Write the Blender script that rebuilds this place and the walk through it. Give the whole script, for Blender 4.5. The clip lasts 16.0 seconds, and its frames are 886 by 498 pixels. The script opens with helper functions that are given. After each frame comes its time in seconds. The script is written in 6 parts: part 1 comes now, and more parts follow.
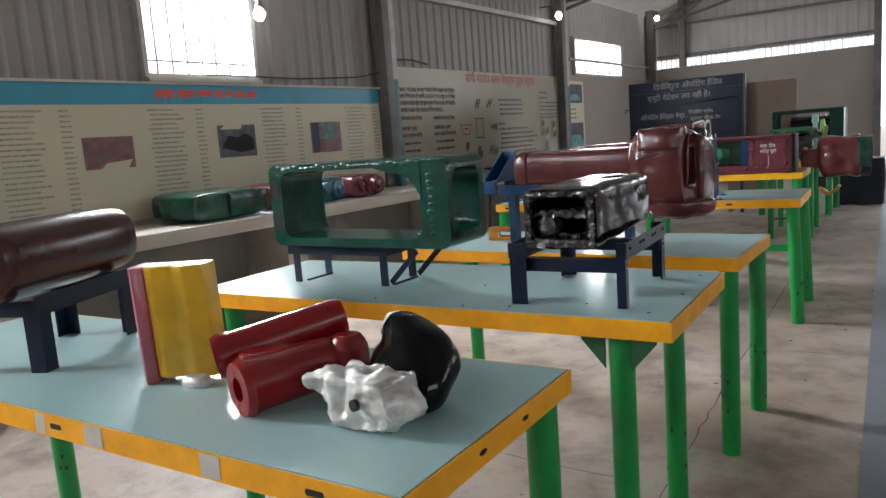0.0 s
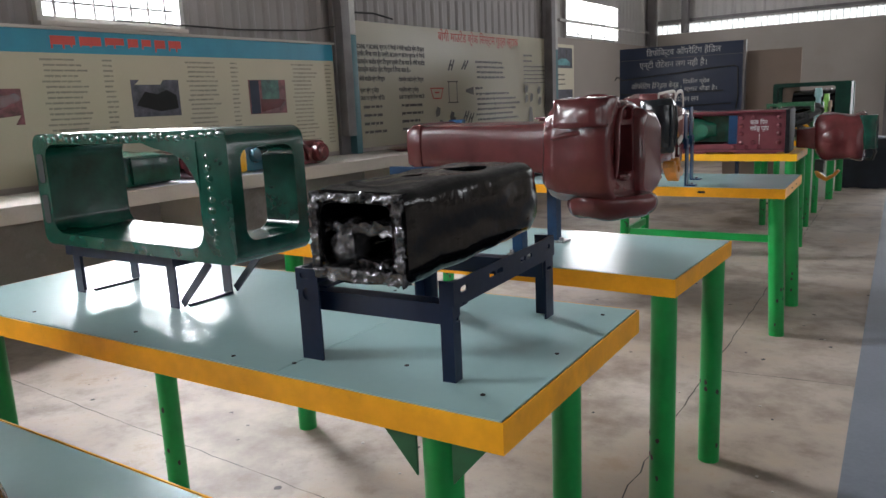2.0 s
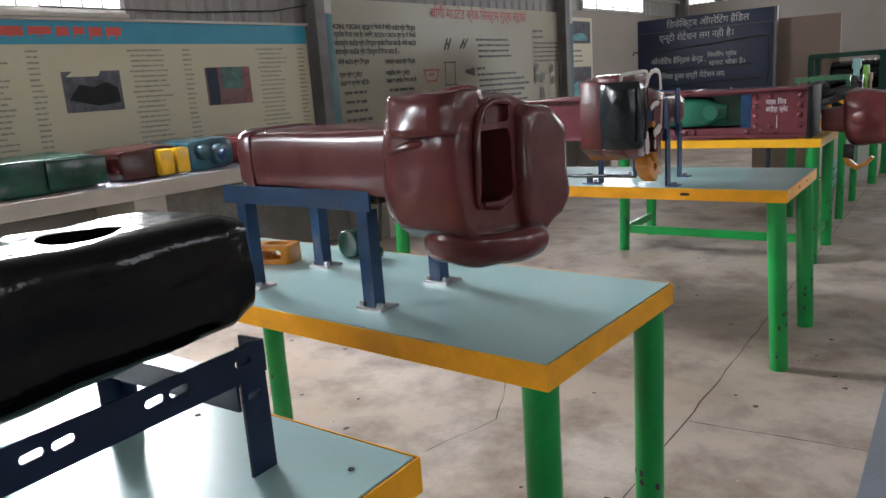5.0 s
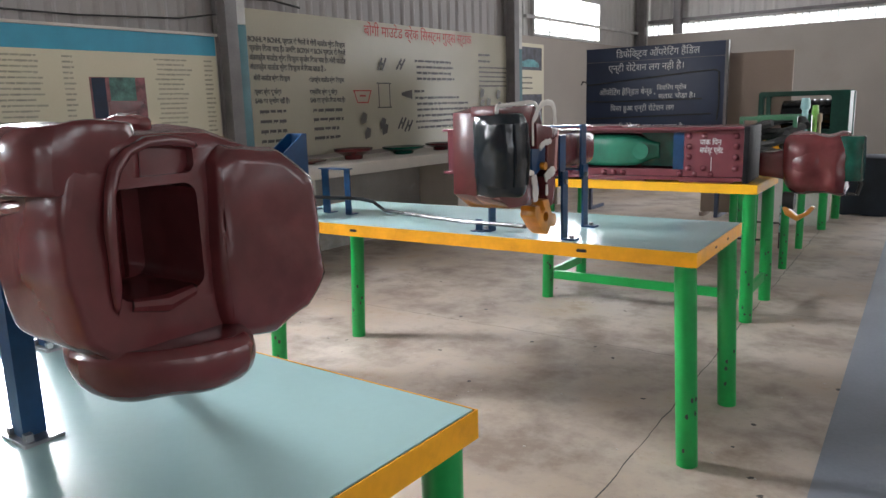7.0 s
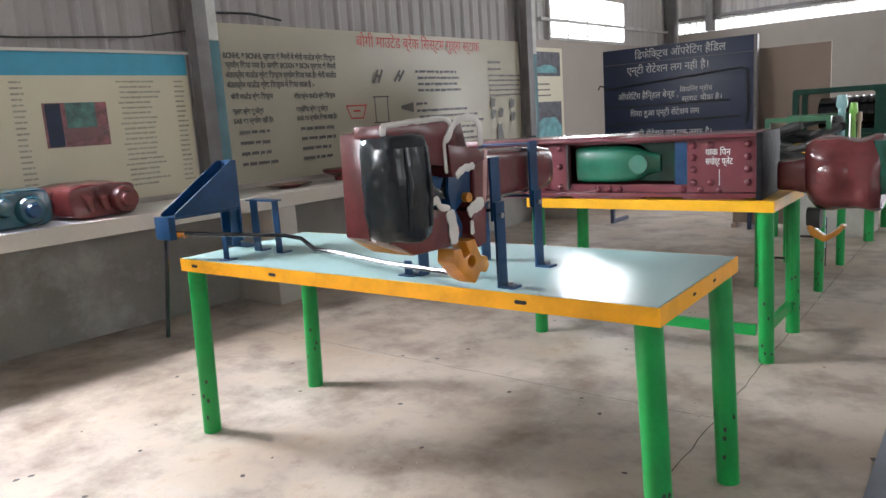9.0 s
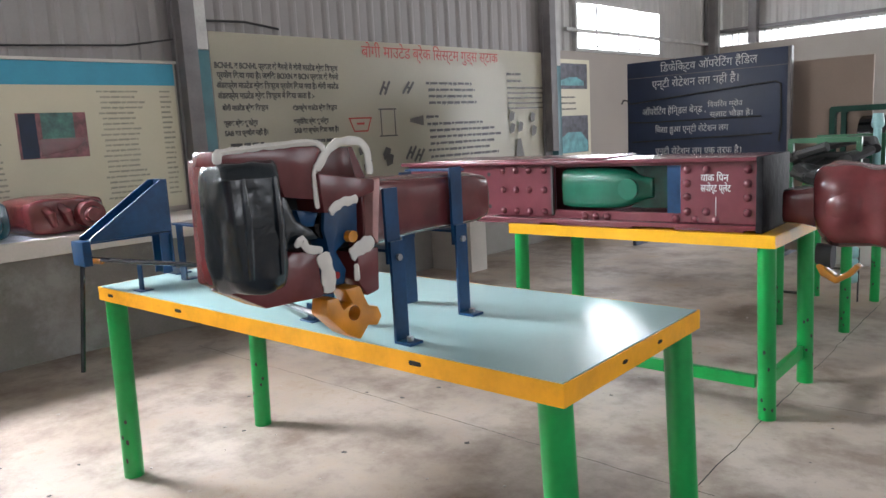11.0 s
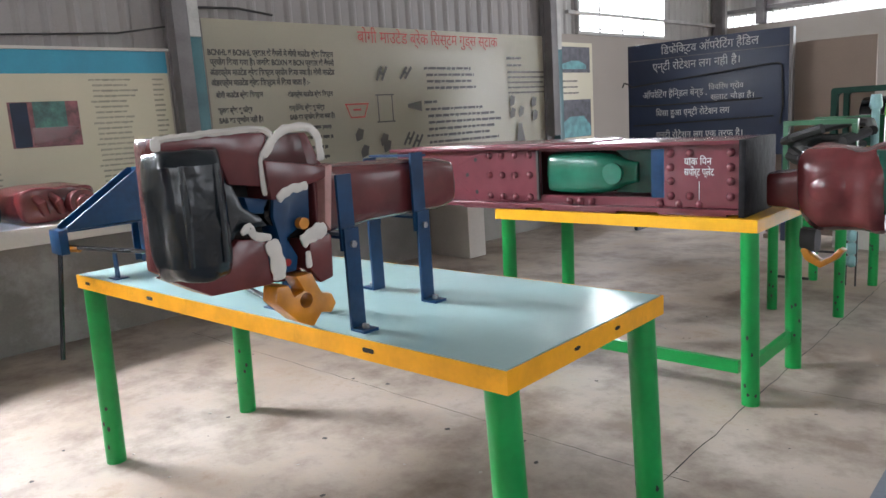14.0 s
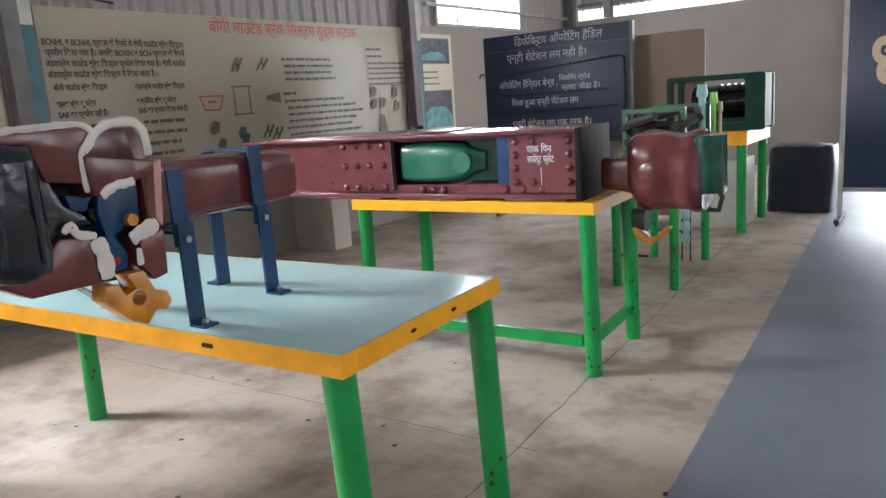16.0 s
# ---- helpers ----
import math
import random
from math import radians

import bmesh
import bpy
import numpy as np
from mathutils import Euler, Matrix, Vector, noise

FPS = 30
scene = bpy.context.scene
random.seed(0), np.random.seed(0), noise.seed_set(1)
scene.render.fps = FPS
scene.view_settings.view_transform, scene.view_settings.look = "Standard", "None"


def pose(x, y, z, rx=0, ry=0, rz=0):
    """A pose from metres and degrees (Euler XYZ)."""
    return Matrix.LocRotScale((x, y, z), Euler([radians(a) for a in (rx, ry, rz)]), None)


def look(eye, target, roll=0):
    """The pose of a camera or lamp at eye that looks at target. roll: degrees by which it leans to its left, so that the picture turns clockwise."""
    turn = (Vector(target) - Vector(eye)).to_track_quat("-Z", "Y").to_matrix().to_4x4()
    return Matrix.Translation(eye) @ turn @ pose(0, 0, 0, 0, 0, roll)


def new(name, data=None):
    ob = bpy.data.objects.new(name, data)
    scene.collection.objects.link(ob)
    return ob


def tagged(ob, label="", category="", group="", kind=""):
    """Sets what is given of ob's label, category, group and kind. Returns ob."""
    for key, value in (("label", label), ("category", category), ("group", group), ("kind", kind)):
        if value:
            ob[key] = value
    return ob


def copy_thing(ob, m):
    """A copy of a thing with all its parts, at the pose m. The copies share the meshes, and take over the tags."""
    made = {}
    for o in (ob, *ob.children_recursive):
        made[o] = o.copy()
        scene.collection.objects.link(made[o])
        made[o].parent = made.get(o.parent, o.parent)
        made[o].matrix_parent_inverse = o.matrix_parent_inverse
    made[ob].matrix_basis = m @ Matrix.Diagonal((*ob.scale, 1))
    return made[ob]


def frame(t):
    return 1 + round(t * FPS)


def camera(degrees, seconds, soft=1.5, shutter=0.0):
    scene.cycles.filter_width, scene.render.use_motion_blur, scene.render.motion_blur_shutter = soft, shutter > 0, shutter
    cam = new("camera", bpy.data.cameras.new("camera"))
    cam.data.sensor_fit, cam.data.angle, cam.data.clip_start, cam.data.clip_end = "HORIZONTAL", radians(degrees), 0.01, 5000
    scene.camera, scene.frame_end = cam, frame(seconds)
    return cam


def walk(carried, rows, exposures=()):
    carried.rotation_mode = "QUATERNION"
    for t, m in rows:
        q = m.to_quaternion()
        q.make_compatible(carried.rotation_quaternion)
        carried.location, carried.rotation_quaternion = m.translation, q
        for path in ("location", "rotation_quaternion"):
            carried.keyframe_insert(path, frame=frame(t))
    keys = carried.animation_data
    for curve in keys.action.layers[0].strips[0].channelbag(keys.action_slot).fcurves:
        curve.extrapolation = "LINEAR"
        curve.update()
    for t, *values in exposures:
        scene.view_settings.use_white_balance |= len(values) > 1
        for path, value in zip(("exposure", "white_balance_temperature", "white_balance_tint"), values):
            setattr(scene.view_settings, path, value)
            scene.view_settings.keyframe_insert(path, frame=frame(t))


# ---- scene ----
cam = camera(62.1, 16.0)
METRES, EYE, TILT, LEAN, TURN = 8.0, 1.5, 0.0, 0.0, 30.9
PATH = [
    (0, (1.096, 2.849, 1.292), (-0.026, 4.478, 0.998), -4.3),
    (0.5, (1.101, 3.072, 1.269), (0.042, 4.736, 0.934), -4.4),
    (1, (1.035, 3.316, 1.278), (0.144, 5.074, 0.937), -1.7),
    (1.5, (1.031, 3.526, 1.265), (0.071, 5.248, 0.929), -3.0),
    (2, (1.073, 3.716, 1.275), (-0.054, 5.322, 0.887), -2.6),
    (2.5, (1.035, 3.881, 1.274), (-0.169, 5.435, 0.906), -1.4),
    (3, (1.012, 4.007, 1.277), (-0.224, 5.531, 0.89), -2.2),
    (3.5, (1.107, 4.071, 1.303), (-0.32, 5.415, 0.902), -2.8),
    (4, (1.208, 4.268, 1.285), (-0.175, 5.661, 0.901), -3.7),
    (4.5, (1.177, 4.424, 1.281), (-0.114, 5.902, 0.896), -4.5),
    (5, (1.121, 4.574, 1.285), (-0.103, 6.095, 0.851), -4.1),
    (7.5, (1.124, 5.48, 1.28), (-0.041, 7.063, 0.909), -1.5),
    (8, (1.141, 5.661, 1.286), (-0.074, 7.206, 0.918), -3.1),
    (8.5, (1.1, 5.809, 1.28), (-0.029, 7.412, 0.887), -2.4),
    (9, (1.134, 5.992, 1.284), (-0.138, 7.495, 0.934), -3.8),
    (9.5, (1.19, 6.156, 1.286), (-0.108, 7.639, 0.945), -2.5),
    (10, (1.172, 6.325, 1.288), (-0.097, 7.839, 0.974), -2.4),
    (12.5, (1.274, 6.614, 1.291), (-0.271, 7.843, 0.968), -4.5),
    (13, (1.277, 6.623, 1.289), (-0.249, 7.876, 0.965), -4.3),
    (13.5, (1.284, 6.632, 1.285), (-0.195, 7.937, 0.953), -4.3),
    (14, (1.298, 6.644, 1.281), (-0.1, 8.031, 0.931), -3.6),
    (14.5, (1.315, 6.647, 1.279), (-0.015, 8.095, 0.91), -3.5),
    (15, (1.342, 6.645, 1.28), (0.069, 8.141, 0.899), -3.5),
    (15.5, (1.37, 6.649, 1.281), (0.153, 8.189, 0.897), -3.3),
    (16, (1.405, 6.664, 1.278), (0.266, 8.26, 0.882), -4.1),
]
EXPOSURES = [(0, -0.3, 6450, 10), (1.5, -0.23, 6450, 10), (3.0, -0.35, 6400, 10), (5.0, -0.17, 6420, 10), (7.5, 0.28, 6400, 10), (9, 0.40, 6380, 10), (12.5, 0.47, 6230, 10), (16, 0.42, 6300, 10)]
walk(cam, [(t, look(eye, target, roll)) for t, eye, target, roll in PATH], EXPOSURES)

# ---- world, sun, exposure ----
SUN_EL, SUN_AZ = 55.0, 178.0
world = bpy.data.worlds.new("world")
scene.world = world
world.use_nodes = True
wn = world.node_tree
sky = wn.nodes.new("ShaderNodeTexSky")
sky.sky_type, sky.sun_disc = "NISHITA", False
sky.sun_elevation, sky.sun_rotation = radians(SUN_EL), radians(SUN_AZ)
sky.air_density, sky.dust_density = 1.0, 3.0
wn.links.new(sky.outputs[0], wn.nodes["Background"].inputs[0])
wn.nodes["Background"].inputs[1].default_value = 0.15

sun = new("sun", bpy.data.lights.new("sun", "SUN"))
sun.data.energy, sun.data.angle, sun.data.color = 2.0, radians(0.6), (1.0, 0.95, 0.88)
a, e = radians(SUN_AZ), radians(SUN_EL)
sun.matrix_world = look((math.sin(a) * math.cos(e) * 30, math.cos(a) * math.cos(e) * 30, math.sin(e) * 30), (0, 0, 0))


def opening_lamp(name, at, to, w, h, watts, color=(0.965, 0.975, 1.015)):
    """Daylight of an opening; the east calls add fill from an unseen side."""
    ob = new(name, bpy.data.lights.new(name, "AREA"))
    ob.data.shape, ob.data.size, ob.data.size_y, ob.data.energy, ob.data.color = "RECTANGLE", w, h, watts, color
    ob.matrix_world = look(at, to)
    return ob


X0, X1 = -3.95, 8.0      # faces of the long walls
Y0, Y1 = -5.0, 18.3      # faces of the end walls
EAVE, RIDGE = 3.45, 5.3
WIN = [(-3.1, -1.9), (1.55, 2.7), (6.36, 7.50)]   # spans of the side windows along y
WZ = (1.925, 3.0)
for n, (ya, yb) in enumerate(WIN):
    opening_lamp("window_fill_light", (X0 - 0.12, (ya + yb) / 2, 2.5), (X0 + 5, (ya + yb) / 2, 1.6), yb - ya, 0.95, (340, 350, 430)[n])
opening_lamp("window_fill_light", (X0 - 0.12, 15.9, 2.55), (X0 + 5, 15.9, 1.6), 2.1, 0.5, 130)
opening_lamp("door_light", (2.2, Y1 + 0.5, 1.7), (2.2, 0, 1.0), 3.0, 3.0, 270)
# East windows are unseen and invented; these lamps fill the hall from there.
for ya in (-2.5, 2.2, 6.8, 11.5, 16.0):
    opening_lamp("window_fill_light", (X1 + 0.12, ya, 2.3), (X1 - 5, ya, 1.4), 2.6, 1.3, 55)

# ---- materials ----


def mat(name, color, rough=0.5, metal=0.0, var=0.25, scale=6.0, bump=0.1, grain=60.0, dark=None, dark_amount=0.0, coat=0.0, spec=0.5):
    """Painted or bare surface: colour that wanders at two scales, fine relief, and stains of the colour dark."""
    m = bpy.data.materials.new(name)
    m.use_nodes = True
    t = m.node_tree
    N, L = t.nodes, t.links
    b = N["Principled BSDF"]
    co = N.new("ShaderNodeTexCoord")
    n1 = N.new("ShaderNodeTexNoise"); n1.inputs["Scale"].default_value = scale; n1.inputs["Detail"].default_value = 5
    n2 = N.new("ShaderNodeTexNoise"); n2.inputs["Scale"].default_value = grain; n2.inputs["Detail"].default_value = 3
    L.new(co.outputs["Object"], n1.inputs["Vector"]); L.new(co.outputs["Object"], n2.inputs["Vector"])
    mix = N.new("ShaderNodeMix"); mix.data_type = "RGBA"
    c = color
    mix.inputs[6].default_value = (c[0] * (1 - var), c[1] * (1 - var), c[2] * (1 - var), 1)
    mix.inputs[7].default_value = (min(1, c[0] * (1 + var)), min(1, c[1] * (1 + var)), min(1, c[2] * (1 + var)), 1)
    add = N.new("ShaderNodeMath"); add.operation = "MULTIPLY_ADD"; add.inputs[1].default_value = 0.3
    L.new(n2.outputs["Fac"], add.inputs[0]); L.new(n1.outputs["Fac"], add.inputs[2])
    mr = N.new("ShaderNodeMapRange"); mr.inputs[1].default_value = 0.45; mr.inputs[2].default_value = 0.85
    L.new(add.outputs[0], mr.inputs[0]); L.new(mr.outputs[0], mix.inputs[0])
    out = mix.outputs[2]
    if dark:
        n3 = N.new("ShaderNodeTexNoise"); n3.inputs["Scale"].default_value = scale * 0.7; n3.inputs["Detail"].default_value = 8; n3.inputs["Roughness"].default_value = 0.7
        L.new(co.outputs["Object"], n3.inputs["Vector"])
        m3 = N.new("ShaderNodeMapRange"); m3.inputs[1].default_value = 0.55; m3.inputs[2].default_value = 0.68; m3.inputs[4].default_value = dark_amount
        L.new(n3.outputs["Fac"], m3.inputs[0])
        mx = N.new("ShaderNodeMix"); mx.data_type = "RGBA"; mx.inputs[7].default_value = (*dark, 1)
        L.new(m3.outputs[0], mx.inputs[0]); L.new(out, mx.inputs[6]); out = mx.outputs[2]
    L.new(out, b.inputs["Base Color"])
    rr = N.new("ShaderNodeMapRange"); rr.inputs[3].default_value = max(0.03, rough - 0.03); rr.inputs[4].default_value = min(1, rough + 0.04)
    L.new(n1.outputs["Fac"], rr.inputs[0]); L.new(rr.outputs[0], b.inputs["Roughness"])
    b.inputs["Metallic"].default_value = metal
    b.inputs["Coat Weight"].default_value = coat
    b.inputs["Coat Roughness"].default_value = 0.12
    b.inputs["Specular IOR Level"].default_value = spec
    if bump:
        bp = N.new("ShaderNodeBump"); bp.inputs["Strength"].default_value = min(1, bump * 2); bp.inputs["Distance"].default_value = 0.004
        L.new(add.outputs[0], bp.inputs["Height"]); L.new(bp.outputs[0], b.inputs["Normal"])
    return m


def glow(name, color, strength):
    m = bpy.data.materials.new(name)
    m.use_nodes = True
    b = m.node_tree.nodes["Principled BSDF"]
    b.inputs["Base Color"].default_value = (*color, 1)
    b.inputs["Emission Color"].default_value = (*color, 1)
    b.inputs["Emission Strength"].default_value = strength
    return m


M = {
    "laminate": mat("laminate", (0.40, 0.60, 0.60), 0.23, var=0.03, scale=3, bump=0.0, coat=0.12),
    "edge": mat("edge_paint", (0.84, 0.38, 0.012), 0.42, var=0.12, scale=9, bump=0.12, dark=(0.40, 0.17, 0.02), dark_amount=0.3, spec=0.3),
    "yellowtop": mat("yellow_table_paint", (0.80, 0.42, 0.01), 0.35, var=0.1, scale=6, bump=0.1),
    "leg": mat("green_leg_paint", (0.004, 0.26, 0.05), 0.33, var=0.18, scale=5, bump=0.08),
    "navy": mat("navy_paint", (0.005, 0.013, 0.036), 0.36, var=0.3, scale=9, bump=0.12, spec=0.28),
    "blue": mat("blue_paint", (0.004, 0.038, 0.105), 0.34, var=0.3, scale=9, bump=0.15, spec=0.35),
    "maroon": mat("maroon_enamel", (0.112, 0.024, 0.026), 0.235, var=0.25, scale=7, bump=0.35, grain=25, coat=0.1),
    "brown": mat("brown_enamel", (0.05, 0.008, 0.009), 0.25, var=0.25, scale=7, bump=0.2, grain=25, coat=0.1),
    "green": mat("green_enamel", (0.004, 0.056, 0.037), 0.2, var=0.5, scale=7, bump=0.35, grain=25, coat=0.1),
    "lightgreen": mat("sea_green_enamel", (0.015, 0.14, 0.085), 0.235, var=0.2, scale=7, bump=0.2, grain=25, coat=0.4),
    "black": mat("black_enamel", (0.002, 0.0024, 0.003), 0.13, var=0.4, scale=12, bump=0.4, grain=30, coat=0.0, spec=0.28),
    "red": mat("red_enamel", (0.24, 0.006, 0.009), 0.22, var=0.2, scale=7, bump=0.2, grain=25, coat=0.1),
    "pinkedge": mat("pale_pink_edge", (0.42, 0.22, 0.2), 0.4, var=0.2, scale=20, bump=0.2),
    "pink": mat("pink_enamel", (0.42, 0.1, 0.14), 0.3, var=0.2, scale=7, bump=0.2, grain=25, coat=0.4),
    "yellow": mat("yellow_enamel", (0.72, 0.42, 0.012), 0.31, var=0.2, scale=7, bump=0.2, grain=25, coat=0.4),
    "orange": mat("orange_enamel", (0.52, 0.2, 0.015), 0.3, var=0.3, scale=12, bump=0.3, grain=25, coat=0.4),
    "silver": mat("silver_paint", (0.62, 0.61, 0.58), 0.42, metal=0.25, var=0.3, scale=18, bump=0.8, grain=55, dark=(0.12, 0.12, 0.11), dark_amount=0.5),
    "white": mat("white_enamel", (0.58, 0.54, 0.49), 0.3, var=0.12, scale=10, bump=0.3, grain=25),
    "steel": mat("bright_steel", (0.35, 0.35, 0.36), 0.3, metal=0.9, var=0.3, scale=12, bump=0.2),
    "rust": mat("dark_steel", (0.05, 0.045, 0.045), 0.45, metal=0.4, var=0.3, scale=12, bump=0.2),
    # Near-black; flat plates of it paint the shade of holes and recesses.
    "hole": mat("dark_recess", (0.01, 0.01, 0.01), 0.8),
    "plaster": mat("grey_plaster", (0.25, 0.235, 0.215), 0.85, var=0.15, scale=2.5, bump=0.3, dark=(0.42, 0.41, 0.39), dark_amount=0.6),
    "limewash": mat("whitewash", (0.50, 0.465, 0.42), 0.8, var=0.1, scale=2, bump=0.2, dark=(0.42, 0.38, 0.33), dark_amount=0.5),
    "wallpaint": mat("cream_wall_paint", (0.335, 0.295, 0.262), 0.75, var=0.05, scale=1.2, bump=0.08, dark=(0.36, 0.31, 0.27), dark_amount=0.35),
    "cladding": mat("grey_cladding", (0.25, 0.228, 0.222), 0.5, var=0.08, scale=1.5, bump=0.05, dark=(0.3, 0.27, 0.25), dark_amount=0.4),
    "palecladding": mat("pale_cladding", (0.42, 0.405, 0.385), 0.5, var=0.08, scale=1.5, bump=0.05, dark=(0.4, 0.38, 0.35), dark_amount=0.5),
    "roofsheet": mat("roof_sheet", (0.5, 0.49, 0.47), 0.5, var=0.08, scale=1.5, bump=0.05),
    "frame": mat("grey_steel_paint", (0.14, 0.13, 0.13), 0.5, var=0.2, scale=5, bump=0.1),
    "framepale": mat("pale_steel_paint", (0.45, 0.44, 0.42), 0.5, var=0.2, scale=5, bump=0.1),
    "teal": mat("teal_column_paint", (0.045, 0.13, 0.15), 0.4, var=0.2, scale=5, bump=0.1),
    "concrete": None,
    "strip": mat("blue_grey_strip", (0.165, 0.185, 0.225), 0.42, var=0.18, scale=1.5, bump=0.08, dark=(0.25, 0.25, 0.25), dark_amount=0.4),
    "sheet": mat("cream_banner", (0.50, 0.455, 0.33), 0.42, var=0.04, scale=2, bump=0.1),
    "sheetpale": mat("pale_banner", (0.66, 0.61, 0.47), 0.33, var=0.04, scale=1.2, bump=0.1, coat=0.1),
    "band": mat("teal_band_print", (0.02, 0.24, 0.36), 0.4, var=0.08, bump=0.02),
    "ink": mat("dark_print", (0.09, 0.08, 0.07), 0.5, var=0.2, bump=0),
    "inkmid": mat("grey_print", (0.26, 0.24, 0.19), 0.5, var=0.2, bump=0),
    "inkred": mat("red_print", (0.55, 0.07, 0.05), 0.45, var=0.1, bump=0),
    "boardblue": mat("navy_board", (0.014, 0.026, 0.065), 0.4, var=0.2, scale=2, bump=0.05),
    "chalk": mat("white_lettering", (0.62, 0.63, 0.64), 0.6, var=0.1, bump=0),
    "cream": mat("cream_lettering", (0.62, 0.47, 0.33), 0.6, var=0.05, bump=0),
    "photo_dark": mat("photo_print_dark", (0.06, 0.06, 0.08), 0.4, var=0.6, scale=14, bump=0),
    "photo_red": mat("photo_print_red", (0.16, 0.05, 0.055), 0.4, var=0.6, scale=14, bump=0),
    "photo_green": mat("photo_print_green", (0.04, 0.12, 0.10), 0.4, var=0.6, scale=14, bump=0),
    "photo_cyan": mat("photo_print_cyan", (0.10, 0.30, 0.33), 0.4, var=0.4, scale=10, bump=0),
    "soil": mat("pale_ground", (0.42, 0.38, 0.32), 0.9, var=0.15, scale=1.5, bump=0.3),
    "leaf": mat("leaves", (0.07, 0.16, 0.03), 0.6, var=0.5, scale=3, bump=0),
    "bark": mat("bark", (0.12, 0.09, 0.06), 0.9, var=0.3, scale=8, bump=0.5),
    "cable": mat("black_cable", (0.02, 0.02, 0.02), 0.5, bump=0),
    "cloth": mat("navy_plastic", (0.018, 0.024, 0.04), 0.5, var=0.3, scale=4, bump=0.2),
    "paper": mat("white_paper", (0.62, 0.66, 0.75), 0.6, var=0.05, bump=0),
    "bulb": glow("lamp_glass", (1.0, 0.98, 0.95), 14.0),
    "blacksilver": mat("silvered_black", (0.10, 0.10, 0.105), 0.25, metal=0.75, var=0.7, scale=40, bump=0.4, grain=80),
    "steelblack": mat("blackened_steel", (0.03, 0.03, 0.035), 0.25, metal=0.5, var=0.3, scale=12, bump=0.1),
    "tealpaint": mat("teal_enamel", (0.012, 0.07, 0.10), 0.25, var=0.3, scale=8, bump=0.3, grain=25, coat=0.5),
    "limepaint": mat("lime_paint", (0.25, 0.55, 0.1), 0.4, bump=0.05),
    "palecyan": mat("pale_cyan_paint", (0.28, 0.5, 0.5), 0.4, var=0.15, bump=0.1),
    "darkgreen": mat("dark_green_top", (0.02, 0.12, 0.05), 0.35, bump=0.05),
    "wallpale": mat("off_white_paint", (0.5, 0.49, 0.45), 0.5, var=0.1, scale=4, bump=0.1, dark=(0.3, 0.29, 0.27), dark_amount=0.4),
    "sill": mat("sill_enamel", (0.145, 0.036, 0.048), 0.235, var=0.14, scale=7, bump=0.3, grain=30, coat=0.2),
    # Same tone as wallpaint, set darker only because the north wall rendered too bright.
    "northpaint": mat("darker_wall_paint", (0.28, 0.25, 0.225), 0.8, var=0.07, scale=1.2, bump=0.08, dark=(0.22, 0.18, 0.15), dark_amount=0.3),
    "greendull": mat("dull_green_paint", (0.004, 0.04, 0.026), 0.6, var=0.3, scale=7, bump=0.1, spec=0.25),
    "tan": mat("tan_wall_patch", (0.25, 0.19, 0.15), 0.8, var=0.08, scale=2, bump=0.08),
    # Black enamel with the blue of reflected sky mixed into its base colour.
    "blacksky": mat("black_enamel_sky_tint", (0.007, 0.011, 0.015), 0.2, var=0.3, scale=12, bump=0.4, grain=40, spec=0.5),
    "blackmatte": mat("worn_black_paint", (0.008, 0.008, 0.01), 0.6, var=0.5, scale=20, bump=0.5, grain=30, spec=0.15),
    "trans": None,
}


